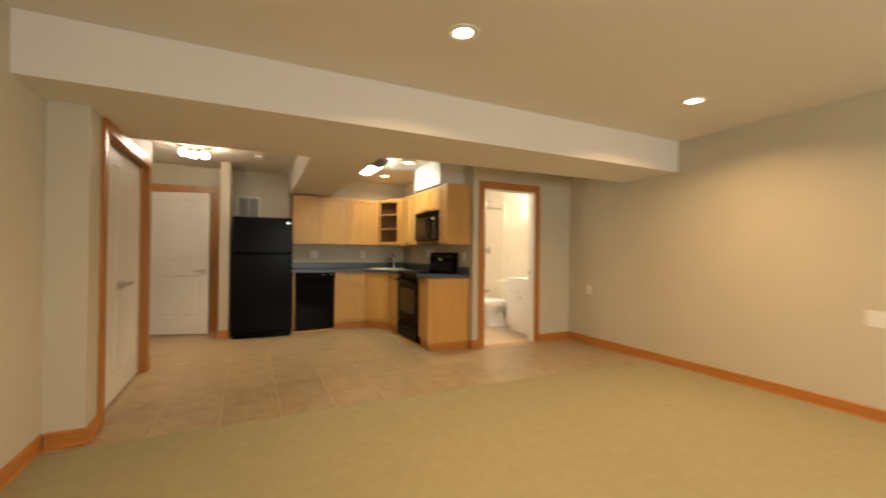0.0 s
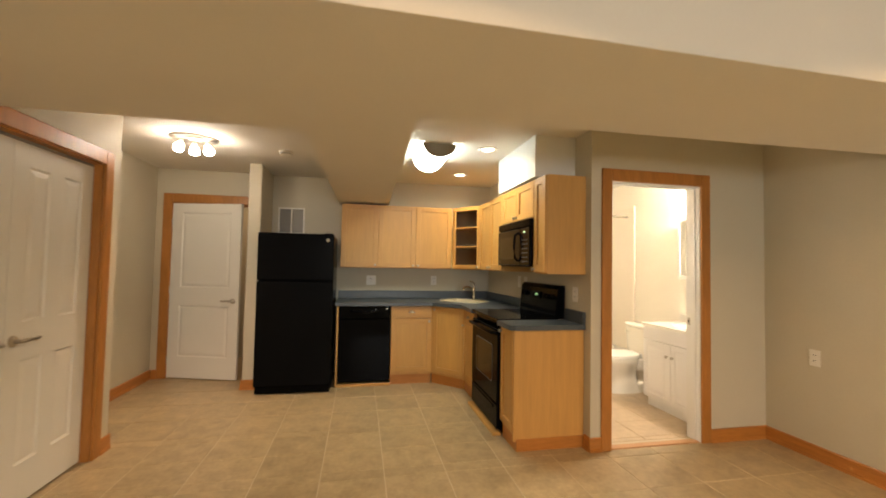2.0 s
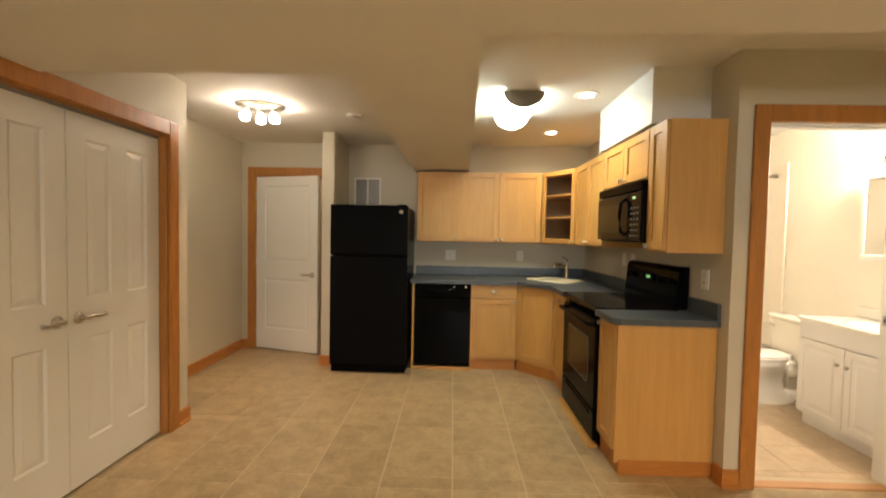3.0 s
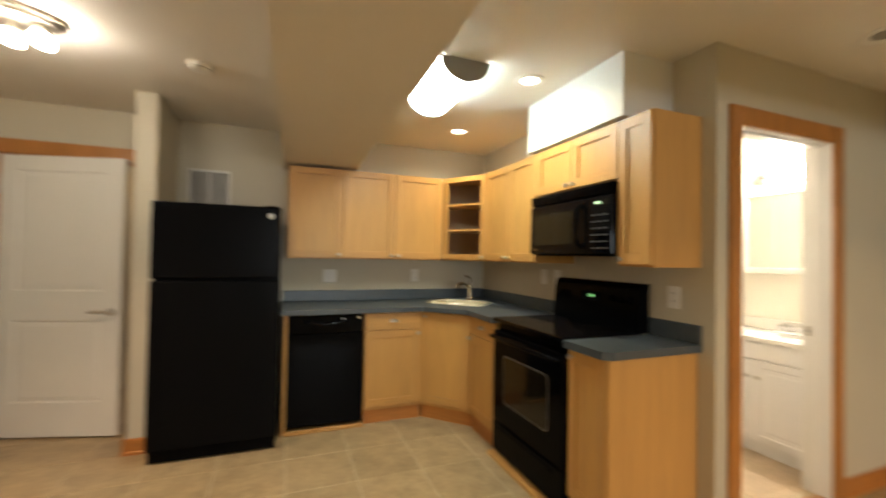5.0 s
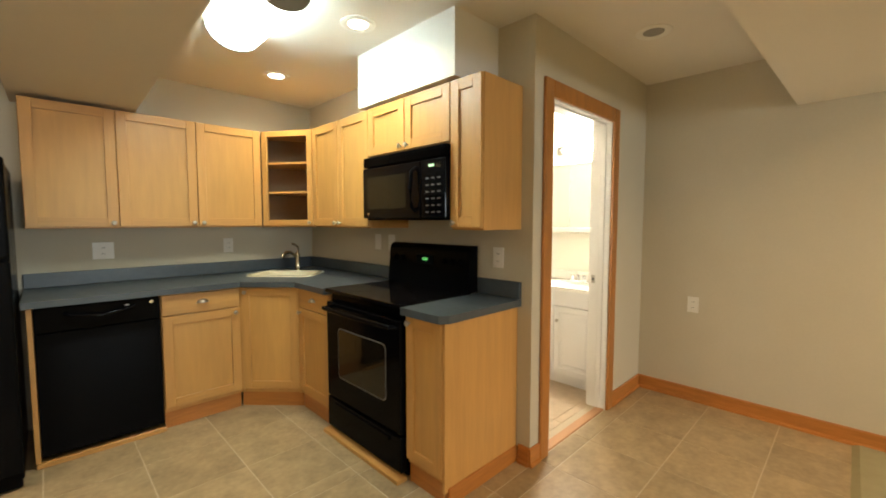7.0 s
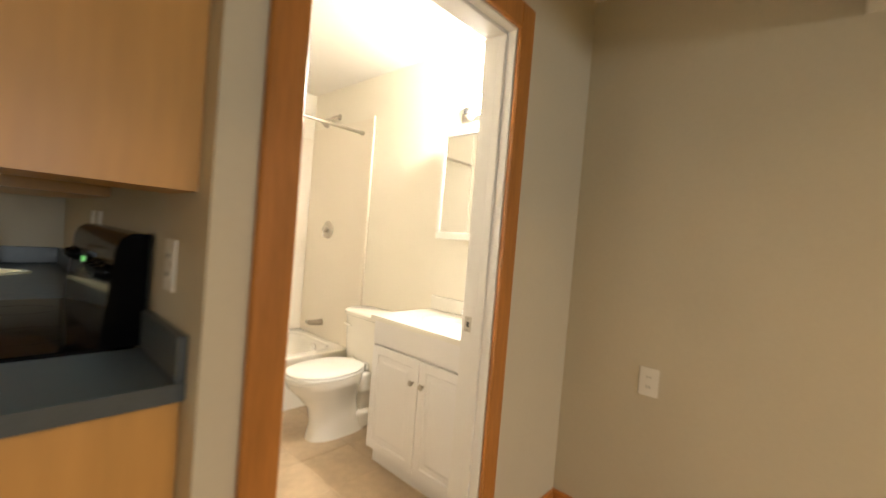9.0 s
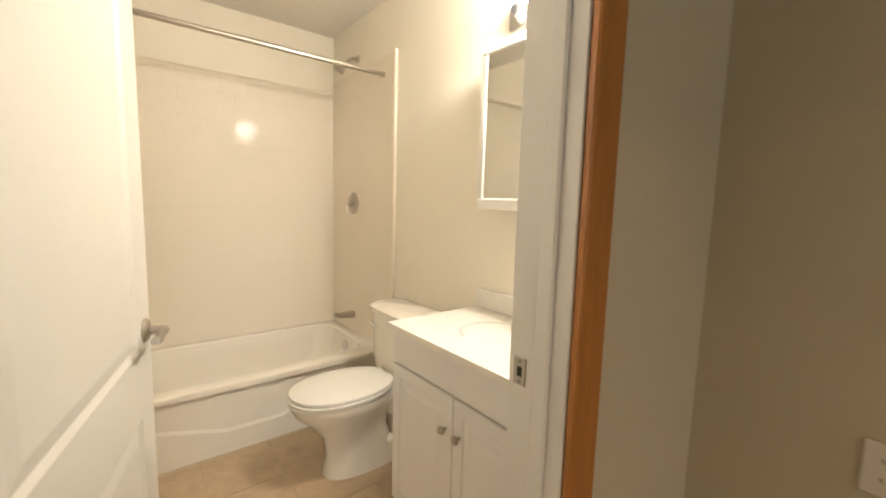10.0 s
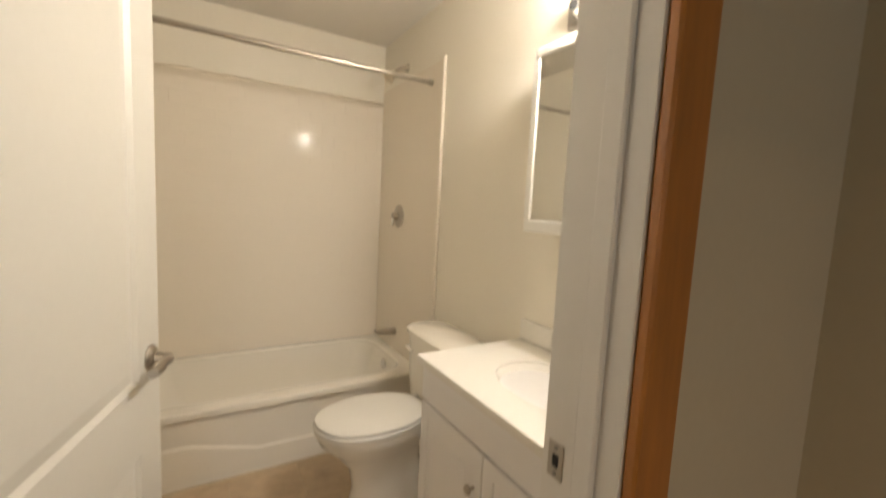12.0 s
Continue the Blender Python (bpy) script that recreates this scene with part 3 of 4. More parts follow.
part("badge", rod(bmesh.new(), (0.525, -0.003, 0.850), (0.525, 0.001, 0.850), 0.011), M_CHROME, cp, "round chrome badge")
part("status_light", bx(0.395, -0.0015, 0.842, 0.415, 0.001, 0.848), M_PLASTIC, cp)
part("tub", bx(0.006, 0.051, 0.06, 0.564, 0.56, 0.864), M_BLACKTEX, dw)
part("toe_strip", bx(-0.02, -0.012, 0.0, 0.575, 0.02, 0.028, bev=0.003), M_MAPLE_H, dw, "pale wood strip at the floor")
part("side_strip", bx(-0.022, 0.0, 0.028, 0.0, 0.58, 0.878, bev=0.001), M_MAPLE, dw, "pale wood filler strip")

# refrigerator
fr = thing("refrigerator", "black top-freezer refrigerator beside the wall end", "refrigerator", pose(0.315, 6.775, 0))
FW, FH = 0.755, 1.655
part("cabinet_body", bx(0.004, 0.075, 0.03, FW - 0.004, 0.74, FH - 0.012, bev=0.008, seg=2), M_BLACKTEX, fr)
fd = part("freezer_door", bx(0, 0, 1.165, FW, 0.068, FH, bev=0.014, seg=3), M_BLACKTEX, fr)
rd = part("fridge_door", bx(0, 0, 0.085, FW, 0.068, 1.155, bev=0.014, seg=3), M_BLACKTEX, fr)
part("grille", bx(0.01, 0.03, 0.01, FW - 0.01, 0.07, 0.08, bev=0.004), M_BLACK, fr)
part("badge", rod(bmesh.new(), (0.69, -0.003, 1.59), (0.69, 0.001, 1.59), 0.02), M_CHROME, fd, "round chrome badge")
for hx in (0.06, 0.70):
    part("foot", rod(bmesh.new(), (hx, 0.09, 0), (hx, 0.09, 0.03), 0.02), M_GREY, fr)
part("hinge_cover", bx(FW - 0.10, 0.01, FH, FW - 0.02, 0.09, FH + 0.007, bev=0.004), M_BLACK, fr)

# range
rg = thing("range", "black freestanding electric range with glass cooktop", "range", pose(2.44, 6.255, 0, 0, 0, -90))
RW = 0.762
part("range_body", bx(0.004, 0.05, 0.02, RW - 0.004, 0.585, 0.90), M_BLACK, rg)
part("cooktop", bx(0.0, 0.0, 0.902, RW, 0.53, 0.927, bev=0.005, seg=2), M_GLASSBLACK, rg, "glossy black glass cooktop")
od = part("oven_door", bx(0.008, 0.005, 0.245, RW - 0.008, 0.049, 0.845, bev=0.008, seg=2), M_BLACK, rg)
part("oven_window", slab(rounded(0.235, 0.148, 0.03), z0=0, z1=0.003), M_OVENWIN, od, "dark glass oven window")
ow = od.children[0]
ow.matrix_local = pose(RW / 2 + 0.01, 0.0045, 0.545, 90, 0, 0)
bm = slab(rounded(0.243, 0.156, 0.033), [rounded(0.236, 0.149, 0.03)], 0, 0.002)
ring = part("window_rim", bm, M_MARK, od)
ring.matrix_local = pose(RW / 2 + 0.01, 0.0045, 0.545, 90, 0, 0)
part("handle", tube(bmesh.new(), [(0.04, 0.005, 0.805), (0.05, -0.035, 0.812), (0.12, -0.045, 0.815), (RW / 2, -0.05, 0.815), (RW - 0.12, -0.045, 0.815), (RW - 0.05, -0.035, 0.812), (RW - 0.04, 0.005, 0.805)], 0.014), M_BLACK, od, smooth=True)
dr = part("drawer", bx(0.008, 0.005, 0.045, RW - 0.008, 0.049, 0.235, bev=0.006, seg=2), M_BLACK, rg)
part("drawer_grip", bx(0.10, -0.003, 0.190, RW - 0.10, 0.006, 0.215, bev=0.004), M_BLACK, dr)
bg = bmesh.new()
loft(bg, [[(x, y, z) for y, z in ((0.50, 0.924), (0.52, 1.16), (0.53, 1.185), (0.55, 1.20), (0.588, 1.20), (0.588, 0.924))] for x in (0.0, 0.012, RW - 0.012, RW)])
bk = part("backguard", bg, M_BLACK, rg, "upright black control panel", True)
part("display", bx(0.30, 0.506, 1.07, 0.46, 0.52, 1.13), M_GLASSBLACK, bk)
for i, dx in enumerate((0.362, 0.376, 0.390, 0.404)):
    part("digit", bx(dx, 0.5045, 1.095, dx + 0.008, 0.507, 1.112), M_GREEN, bk)
for kx in (0.08, 0.15, 0.56, 0.63, 0.70):
    part("control_knob", lathe(bmesh.new(), [(0.022, 0.0), (0.021, 0.008), (0.016, 0.012), (0.014, 0.026), (0.004, 0.028)], (kx, 0.515, 1.10), "y", 18), M_BLACK, bk, smooth=True)
for bx_, by_, br in ((0.2, 0.16, 0.10), (0.56, 0.16, 0.08), (0.2, 0.39, 0.08), (0.56, 0.39, 0.10)):
    bm = slab([(bx_ + br * math.cos(a * math.pi / 20), by_ + br * math.sin(a * math.pi / 20)) for a in range(40)], [[(bx_ + (br - 0.004) * math.cos(a * math.pi / 20), by_ + (br - 0.004) * math.sin(a * math.pi / 20)) for a in range(40)]], 0.9271, 0.9274)
    part("burner_ring", bm, M_RING, rg)
part("floor_strip", bx(0.0, -0.028, 0.0, RW, 0.04, 0.026, bev=0.004), M_MAPLE_H, rg, "pale wood strip at the floor")


# wall cabinets
UZ0, UZ1, UY, UX = 1.302, 2.06, 7.27, 2.70


def wall_unit(m, w, z0, z1, knob_x, depth=0.31, label="maple wall cabinet with shaker door", doors=1):
    ob = thing("wall_cabinet", label, "cabinet", m, "kitchen wall cabinets")
    part("body", bx(0, 0.021, z0, w, depth, z1), M_MAPLE, ob)
    dw_ = w / doors
    for i in range(doors):
        d = shaker_door(ob, i * dw_ + 0.0025, (i + 1) * dw_ - 0.0025, z0 + 0.012, z1 - 0.004)
        kx = knob_x[i]
        knob(d, i * dw_ + (dw_ - 0.03 if kx > 0 else 0.03), z0 + 0.035)
    return ob


wall_unit(pose(1.115, UY, 0), 0.433, UZ0, UZ1, (1,), YK - UY - 0.002)
wall_unit(pose(1.548, UY, 0), 0.905, UZ0, UZ1, (1, -1), YK - UY - 0.002, "maple double wall cabinet with shaker doors", 2)
# glazed diagonal corner cabinet
gx0, gy0, gx1, gy1 = 2.456, UY, UX, 6.90
gl = math.hypot(gx1 - gx0, gy1 - gy0)
gc = thing("wall_cabinet", "angled maple corner cabinet with open-looking glazed door", "cabinet", pose(gx0, gy0, 0, 0, 0, -math.degrees(math.atan2(gy0 - gy1, gx1 - gx0))), "kitchen wall cabinets")
gd = shaker_door(gc, 0.002, gl - 0.002, UZ0 + 0.012, UZ1 - 0.004, 0.045, glazed=True)
knob(gd, gl - 0.025, UZ0 + 0.035)
foot = [(0.004, 0.022), (gl - 0.004, 0.022), (gl + 0.18, 0.26), (gl / 2 + 0.02, 0.44), (-0.19, 0.24)]
for z, nm in ((UZ0, "bottom"), (UZ1 - 0.018, "top_board")):
    part(nm, slab(foot, z0=z, z1=z + 0.018), M_MAPLE, gc)
for z in (1.57, 1.80):
    part("shelf", slab([(p[0], p[1] + 0.006) for p in foot], z0=z, z1=z + 0.016), M_MAPLE_H, gc)
bk_in = bmesh.new()
for p, q in ((foot[1], foot[2]), (foot[2], foot[3]), (foot[3], foot[4]), (foot[4], foot[0])):
    a, b = Vector(p), Vector(q)
    nrm = Vector((-(b - a).y, (b - a).x)).normalized() * 0.012
    slab([a, b, b + nrm, a + nrm], z0=UZ0 + 0.0185, z1=UZ1 - 0.0185, bm=bk_in)
part("lining", bk_in, M_MAPLE_IN, gc, "dark inside of the cabinet")
wall_unit(pose(UX, 6.897, 0, 0, 0, -90), 0.752, UZ0, UZ1, (1, -1), XK - UX - 0.002, "maple double wall cabinet beside the microwave", 2)
wall_unit(pose(UX, 6.143, 0, 0, 0, -90), 0.738, 1.748, UZ1, (1, -1), XK - UX - 0.002, "short maple cabinet over the microwave", 2)
wall_unit(pose(UX, 5.403, 0, 0, 0, -90), 0.21, UZ0, UZ1, (-1,), XK - UX - 0.002, "narrow maple end wall cabinet")

# microwave
mw = thing("microwave", "black over-the-range microwave under a short cabinet", "microwave", pose(2.665, 6.150, 1.352, 0, 0, -90))
MW, MH = 0.748, 0.392
part("case", bx(0.002, 0.03, 0.0, MW - 0.002, 0.372, MH, bev=0.003), M_BLACK, mw)
md = part("door", bx(0, 0, 0.012, 0.555, 0.029, 0.325, bev=0.006, seg=2), M_GLASSBLACK, mw)
part("window", bx(0.05, -0.002, 0.07, 0.43, 0.001, 0.265, bev=0.001), M_OVENWIN, md, "smoked glass window")
part("handle", tube(bmesh.new(), [(0.515, 0.0, 0.05), (0.515, -0.03, 0.075), (0.512, -0.038, 0.17), (0.515, -0.03, 0.265), (0.515, 0.0, 0.29)], 0.011), M_BLACK, md, smooth=True)
pn = part("control_panel", bx(0.558, 0, 0.012, MW, 0.029, 0.325, bev=0.006, seg=2), M_GLASSBLACK, mw)
part("display", bx(0.60, -0.0012, 0.275, 0.72, 0.001, 0.305), M_OVENWIN, pn)
part("digits", bx(0.625, -0.002, 0.283, 0.665, -0.001, 0.296), M_GREEN, pn)
for r in range(6):
    for c in range(3):
        part("button", bx(0.60 + c * 0.045, -0.002, 0.04 + r * 0.036, 0.624 + c * 0.045, 0.001, 0.047 + r * 0.036), M_MARK, pn)
vg = part("vent_grille", bx(0, 0.006, 0.332, MW, 0.03, MH, bev=0.003), M_BLACK, mw)
for i in range(5):
    part("slat", bx(0.01, 0.0, 0.338 + i * 0.0105, MW - 0.01, 0.012, 0.343 + i * 0.0105), M_BLACK, vg)
part("badge", rod(bmesh.new(), (0.06, -0.0015, 0.04), (0.06, 0.001, 0.04), 0.008), M_CHROME, md)


# ---- plates, vents, ceiling fittings ----
def plate(m, label, kind_="outlet", w=0.075, h=0.118):
    ob = thing("wall_outlet" if kind_ == "outlet" else "light_switch", label, "outlet" if kind_ == "outlet" else "switch", m, "wall plates")
    part("cover", bx(-w / 2, -0.006, -h / 2, w / 2, -0.0003, h / 2, bev=0.0025, seg=2), M_PLASTIC, ob)
    if kind_ == "outlet":
        for dz in (-0.021, 0.021):
            rc = part("receptacle", slab(rounded(0.017, 0.014, 0.008), z0=0, z1=0.002), M_PLASTIC, ob)
            rc.matrix_local = pose(0, -0.0055, dz, 90)
            for dx in (-0.006, 0.006):
                sl = part("slot", bx(dx - 0.0012, -0.0012, -0.004, dx + 0.0012, 0.0, 0.005), M_DARK, ob)
                sl.matrix_local = pose(0, -0.0075, dz)
    else:
        part("rocker", bx(-0.016, -0.009, -0.033, 0.016, -0.005, 0.033, bev=0.002), M_PLASTIC, ob)
    return ob


plate(pose(XR, 4.745, 0.728, 0, 0, -90), "white duplex outlet low on the greige wall")
plate(pose(XR, 1.985, 0.745, 0, 0, -90), "white wide blank plate on the greige wall", "switch", 0.118, 0.118)
plate(pose(1.484, YK, 1.143), "white double-gang outlet above the worktop", "outlet", 0.118, 0.118)
plate(pose(2.29, YK, 1.148), "greige-painted outlet above the worktop")
plate(pose(XK, 6.51, 1.19, 0, 0, -90), "white switch beside the range", "switch")
plate(pose(XK, 6.34, 1.19, 0, 0, -90), "white switch beside the range", "switch")
plate(pose(XK, 5.345, 1.14, 0, 0, -90), "white outlet above the short worktop")

vent = thing("wall_vent", "white two-panel return air grille above the refrigerator", "vent", pose(0.35, YK, 1.70))
part("backing", bx(0.012, -0.003, 0.012, 0.298, -0.0005, 0.308), M_DARK, vent)
for b in ((0, 0, 0.02, 0.32), (0.29, 0, 0.31, 0.32), (0.02, 0, 0.29, 0.02), (0.02, 0.30, 0.29, 0.32), (0.146, 0.02, 0.164, 0.30)):
    part("frame", bx(b[0], -0.014, b[1], b[2], -0.0004, b[3], bev=0.002), M_PLASTIC, vent)
for c in range(2):
    for i in range(22):
        bm = bmesh.new()
        z = 0.03 + i * 0.0122
        x0 = 0.021 + c * 0.144
        loft(bm, [[(x, -0.012, z), (x, -0.011, z - 0.001), (x, -0.003, z + 0.007), (x, -0.004, z + 0.008)] for x in (x0, x0 + 0.124)])
        part("slat", bm, M_VENT, vent)


def can_light(x, y, lit):
    ob = thing("recessed_light", "lit recessed ceiling light with white trim ring" if lit else "unlit recessed ceiling light with white trim ring", "ceiling light", pose(x, y, CEIL), "recessed lights")
    bm = bmesh.new()
    lathe(bm, [(0.056, -0.0012), (0.094, -0.0005), (0.094, -0.004), (0.088, -0.008), (0.072, -0.007), (0.056, -0.003), (0.056, -0.0012)], seg=32)
    part("trim_ring", bm, M_PLASTIC, ob, smooth=True)
    part("lens", lathe(bmesh.new(), [(0.055, -0.0008), (0.055, -0.003), (0.03, -0.006)], seg=32), M_CAN if lit else M_GREY, ob, smooth=True)


# every lamp gets a fitting, the two added unseen cans too
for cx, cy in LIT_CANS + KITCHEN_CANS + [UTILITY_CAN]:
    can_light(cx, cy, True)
can_light(3.69, 4.77, False)

# wraparound kitchen fixture
fx0, fx1, fy0, fy1 = 1.838, 2.128, 5.74, 6.36
fl = thing("ceiling_light", "lit wraparound fluorescent kitchen fixture with grey end caps", "ceiling light")
arc = [(0.5 - 0.5 * math.cos(math.pi * i / 16), math.sin(math.pi * i / 16)) for i in range(17)]


def half_round(y0, y1, drop, inset):
    bm = bmesh.new()
    w = fx1 - fx0 - 2 * inset
    ring = [(fx0 + inset + w * a, -drop * b) for a, b in arc]
    loft(bm, [[(x, y, CEIL - 0.012 + z) for x, z in ring] for y in (y0, y1)])
    return bm


part("diffuser", half_round(fy0 + 0.013, fy1 - 0.013, 0.115, 0.004), M_FLUO, fl, "glowing white acrylic diffuser", True)
for y in (fy0, fy1 - 0.012):
    part("end_cap", half_round(y, y + 0.012, 0.12, 0.0), M_GREY, fl, "grey plastic end cap", True)
part("base_pan", bx(fx0 + 0.02, fy0 + 0.01, CEIL - 0.0115, fx1 - 0.02, fy1 - 0.01, CEIL), M_PLASTIC, fl)
for x in (fx0 + 0.02, fx1 - 0.05):
    part("clip", bx(x, fy0 - 0.006, CEIL - 0.02, x + 0.03, fy0 - 0.0005, CEIL - 0.004, bev=0.002), M_CHROME, fl)

# hall fixture with three bulbs
hl = thing("hall_light", "lit oval nickel hall light with three glass shades", "ceiling light", pose(HX, HY, CEIL, 0, 0, 18))
part("canopy", loft(bmesh.new(), [oval(0, 0, 0.0, 0.185, 0.115), oval(0, 0, -0.016, 0.185, 0.115), oval(0, 0, -0.034, 0.165, 0.098), oval(0, 0, -0.040, 0.05, 0.03)]), M_NICKEL, hl, smooth=True)
part("rim", loft(bmesh.new(), [oval(0, 0, -0.012, 0.190, 0.120), oval(0, 0, -0.020, 0.190, 0.120)]), M_NICKEL, hl, smooth=True)
for bx0, tip in ((-0.10, -0.045), (0.0, 0.03), (0.10, -0.04)):
    p0, p1, p2 = Vector((bx0, 0, -0.034)), Vector((bx0, tip * 0.5, -0.075)), Vector((bx0 * 1.1, tip, -0.115))
    ar = part("socket", rod(bmesh.new(), p0, p1, 0.017, 16, 0.024), M_NICKEL, hl)
    d = (p2 - p1).normalized()
    bm = bmesh.new()
    q = d.to_track_quat("Z", "Y")
    rings = [[p1 + q @ Vector((rad * math.cos(k * math.pi / 10), rad * math.sin(k * math.pi / 10), h)) for k in range(20)] for rad, h in ((0.022, 0.0), (0.033, 0.018), (0.040, 0.045), (0.036, 0.066), (0.012, 0.076))]
    part("bulb", loft(bm, rings), M_BULB, ar, "glowing glass shade", True)

sm = thing("smoke_detector", "white round smoke detector on the ceiling", "smoke detector", pose(0.62, 6.43, CEIL))
part("housing", lathe(bmesh.new(), [(0.065, 0.0), (0.065, -0.018), (0.052, -0.034), (0.02, -0.038)], seg=28), M_PLASTIC, sm, smooth=True)
part("vent_slots", lathe(bmesh.new(), [(0.0565, -0.022), (0.0605, -0.026), (0.056, -0.030)], seg=28), M_GREY, sm)

# ---- bathroom ----
TY = 6.845
tub = thing("bathtub", "white built-in bathtub with apron front", "bathtub")
tx0, tx1 = BXL + 0.006, XR - 0.006
TZ = 0.362
bm = bmesh.new()
hole = [(p[0] + (tx0 + tx1) / 2, p[1] + (TY + YK) / 2 + 0.005) for p in rounded((tx1 - tx0) / 2 - 0.075, (YK - TY) / 2 - 0.075, 0.14, 8)]
slab([(tx0, TY - 0.012), (tx1, TY - 0.012), (tx1, YK - 0.006), (tx0, YK - 0.006)], [hole], TZ - 0.035, TZ, bm)
es = [e for e in bm.edges if all(abs(v.co.z - TZ) < 1e-5 for v in e.verts) and len(e.link_faces) == 2 and abs(e.calc_face_angle(0)) > 1]
bmesh.ops.bevel(bm, geom=es, offset=0.014, segments=4, affect="EDGES", profile=0.5)
part("rim", bm, M_PORC, tub, smooth=True)
cxm, cym = (tx0 + tx1) / 2, (TY + YK) / 2 + 0.005
rings = []
for inset, z in ((0.0, TZ - 0.02), (0.012, TZ - 0.06), (0.045, 0.16), (0.09, 0.085), (0.16, 0.07)):
    rings.append([(p[0] + cxm, p[1] + cym, z) for p in rounded((tx1 - tx0) / 2 - 0.075 - inset * 1.3, (YK - TY) / 2 - 0.075 - inset, 0.14, 8)])
bm = bmesh.new()
loft(bm, rings, False)
bm.faces.new([bm.verts.new(v) for v in rings[-1]])
part("basin", bm, M_PORC, tub, smooth=True)
bm = bmesh.new()
box(bm, tx0, TY + 0.008, 0, tx1, TY + 0.03, TZ - 0.03)
# raised lower skirt with sloped ends
prof = [(tx0, 0.0), (tx1, 0.0), (tx1, 0.20), (tx1 - 0.34, 0.20), (tx1 - 0.62, 0.125), (tx0 + 0.62, 0.125), (tx0 + 0.34, 0.20), (tx0, 0.20)]
rr = [[bm.verts.new((x, y, z - (0.016 if k and z > 0 else 0))) for x, z in prof] for k, y in ((0, TY + 0.008), (1, TY + 0.002))]
skin(bm, rr, True)
part("apron", bm, M_PORC, tub)
part("overflow_plate", lathe(bmesh.new(), [(0.034, 0.0), (0.034, -0.006), (0.028, -0.012), (0.004, -0.013)], (tx1 - 0.104, 7.17, 0.302), "x"), M_CHROME, tub, "chrome overflow plate", True)

# tub surround: small moulded tiles on a panel, on the two walls in view
sur = thing("tub_surround", "glossy cream tub surround with moulded small tiles", "tub surround", kind="structure")
SZ = 2.0
part("back_panel", bx(BXL + 0.005, YK - 0.010, TZ, XR - 0.010, YK - 0.005, SZ + 0.02), M_SURR, sur)
part("side_panel", bx(XR - 0.010, TY - 0.105, TZ - 0.10, XR - 0.005, YK - 0.010, SZ + 0.10), M_SURR, sur)
part("edge_strip", bx(XR - 0.024, TY - 0.122, TZ - 0.10, XR - 0.005, TY - 0.107, SZ + 0.11, bev=0.004), M_SURR, sur, "pale edge strip")
part("ledge", bx(BXL + 0.005, YK - 0.014, SZ + 0.02, XR - 0.012, YK - 0.005, SZ + 0.03, bev=0.002), M_SURR, sur)

# shower fittings on the side wall
sh = thing("shower", "brushed nickel shower head on a bent arm", "shower")
part("flange", lathe(bmesh.new(), [(0.026, 0.0), (0.024, -0.006), (0.010, -0.008)], (XR - 0.010, 7.20, 2.17), "x"), M_NICKEL, sh, smooth=True)
part("arm", tube(bmesh.new(), [(XR - 0.012, 7.20, 2.17), (XR - 0.05, 7.20, 2.165), (XR - 0.08, 7.20, 2.145), (XR - 0.10, 7.20, 2.12)], 0.009), M_NICKEL, sh, smooth=True)
bm = bmesh.new()
rod(bm, (XR - 0.097, 7.20, 2.125), (XR - 0.140, 7.20, 2.085), 0.014, 24, 0.040)
part("head", bm, M_NICKEL, sh, smooth=True)
vl = thing("shower_valve", "round chrome shower valve with lever", "shower valve")
part("escutcheon", lathe(bmesh.new(), [(0.075, 0.0), (0.074, -0.005), (0.06, -0.012), (0.026, -0.015), (0.024, -0.045), (0.01, -0.05)], (XR - 0.011, 7.25, 1.252), "x", 36), M_NICKEL, vl, smooth=True)
part("lever", tube(bmesh.new(), [(XR - 0.05, 7.25, 1.252), (XR - 0.055, 7.25, 1.225), (XR - 0.06, 7.245, 1.19)], 0.008), M_CHROME, vl, smooth=True)
sp_ = thing("tub_spout", "chrome tub spout over the bathtub", "tub spout")
bm = bmesh.new()
loft(bm, [oval(0, 0, 0, 0.026, 0.026), oval(0, 0, 0.05, 0.024, 0.024), oval(0.004, 0, 0.11, 0.02, 0.021), oval(0.012, 0, 0.135, 0.014, 0.018)])
so = part("spout_body", bm, M_NICKEL, sp_, smooth=True)
sp_.matrix_world = Matrix.Translation((XR - 0.011, 7.25, 0.485)) @ pose(0, 0, 0, 0, -90, 0)
rd_ = thing("shower_rod", "brushed steel shower curtain rod", "shower rod")
part("pole", rod(bmesh.new(), (BXL + 0.006, TY, 2.0), (XR - 0.03, TY, 1.995), 0.0125, 20), M_NICKEL, rd_, smooth=True)
part("end_cap", rod(bmesh.new(), (XR - 0.045, TY, 1.995), (XR - 0.0245, TY, 1.995), 0.017, 20), M_NICKEL, rd_, smooth=True)
part("end_cap", rod(bmesh.new(), (BXL + 0.004, TY, 2.0), (BXL + 0.03, TY, 2.0), 0.017, 20), M_NICKEL, rd_, smooth=True)

# toilet, facing into the room; local x 0 at the wall, front toward -x
tl = thing("toilet", "white two-piece toilet with closed lid", "toilet", Matrix.Translation((XR - 0.012, 6.405, 0)) @ Matrix.Diagonal((1.0, 0.94, 0.965, 1)))
bm = bmesh.new()
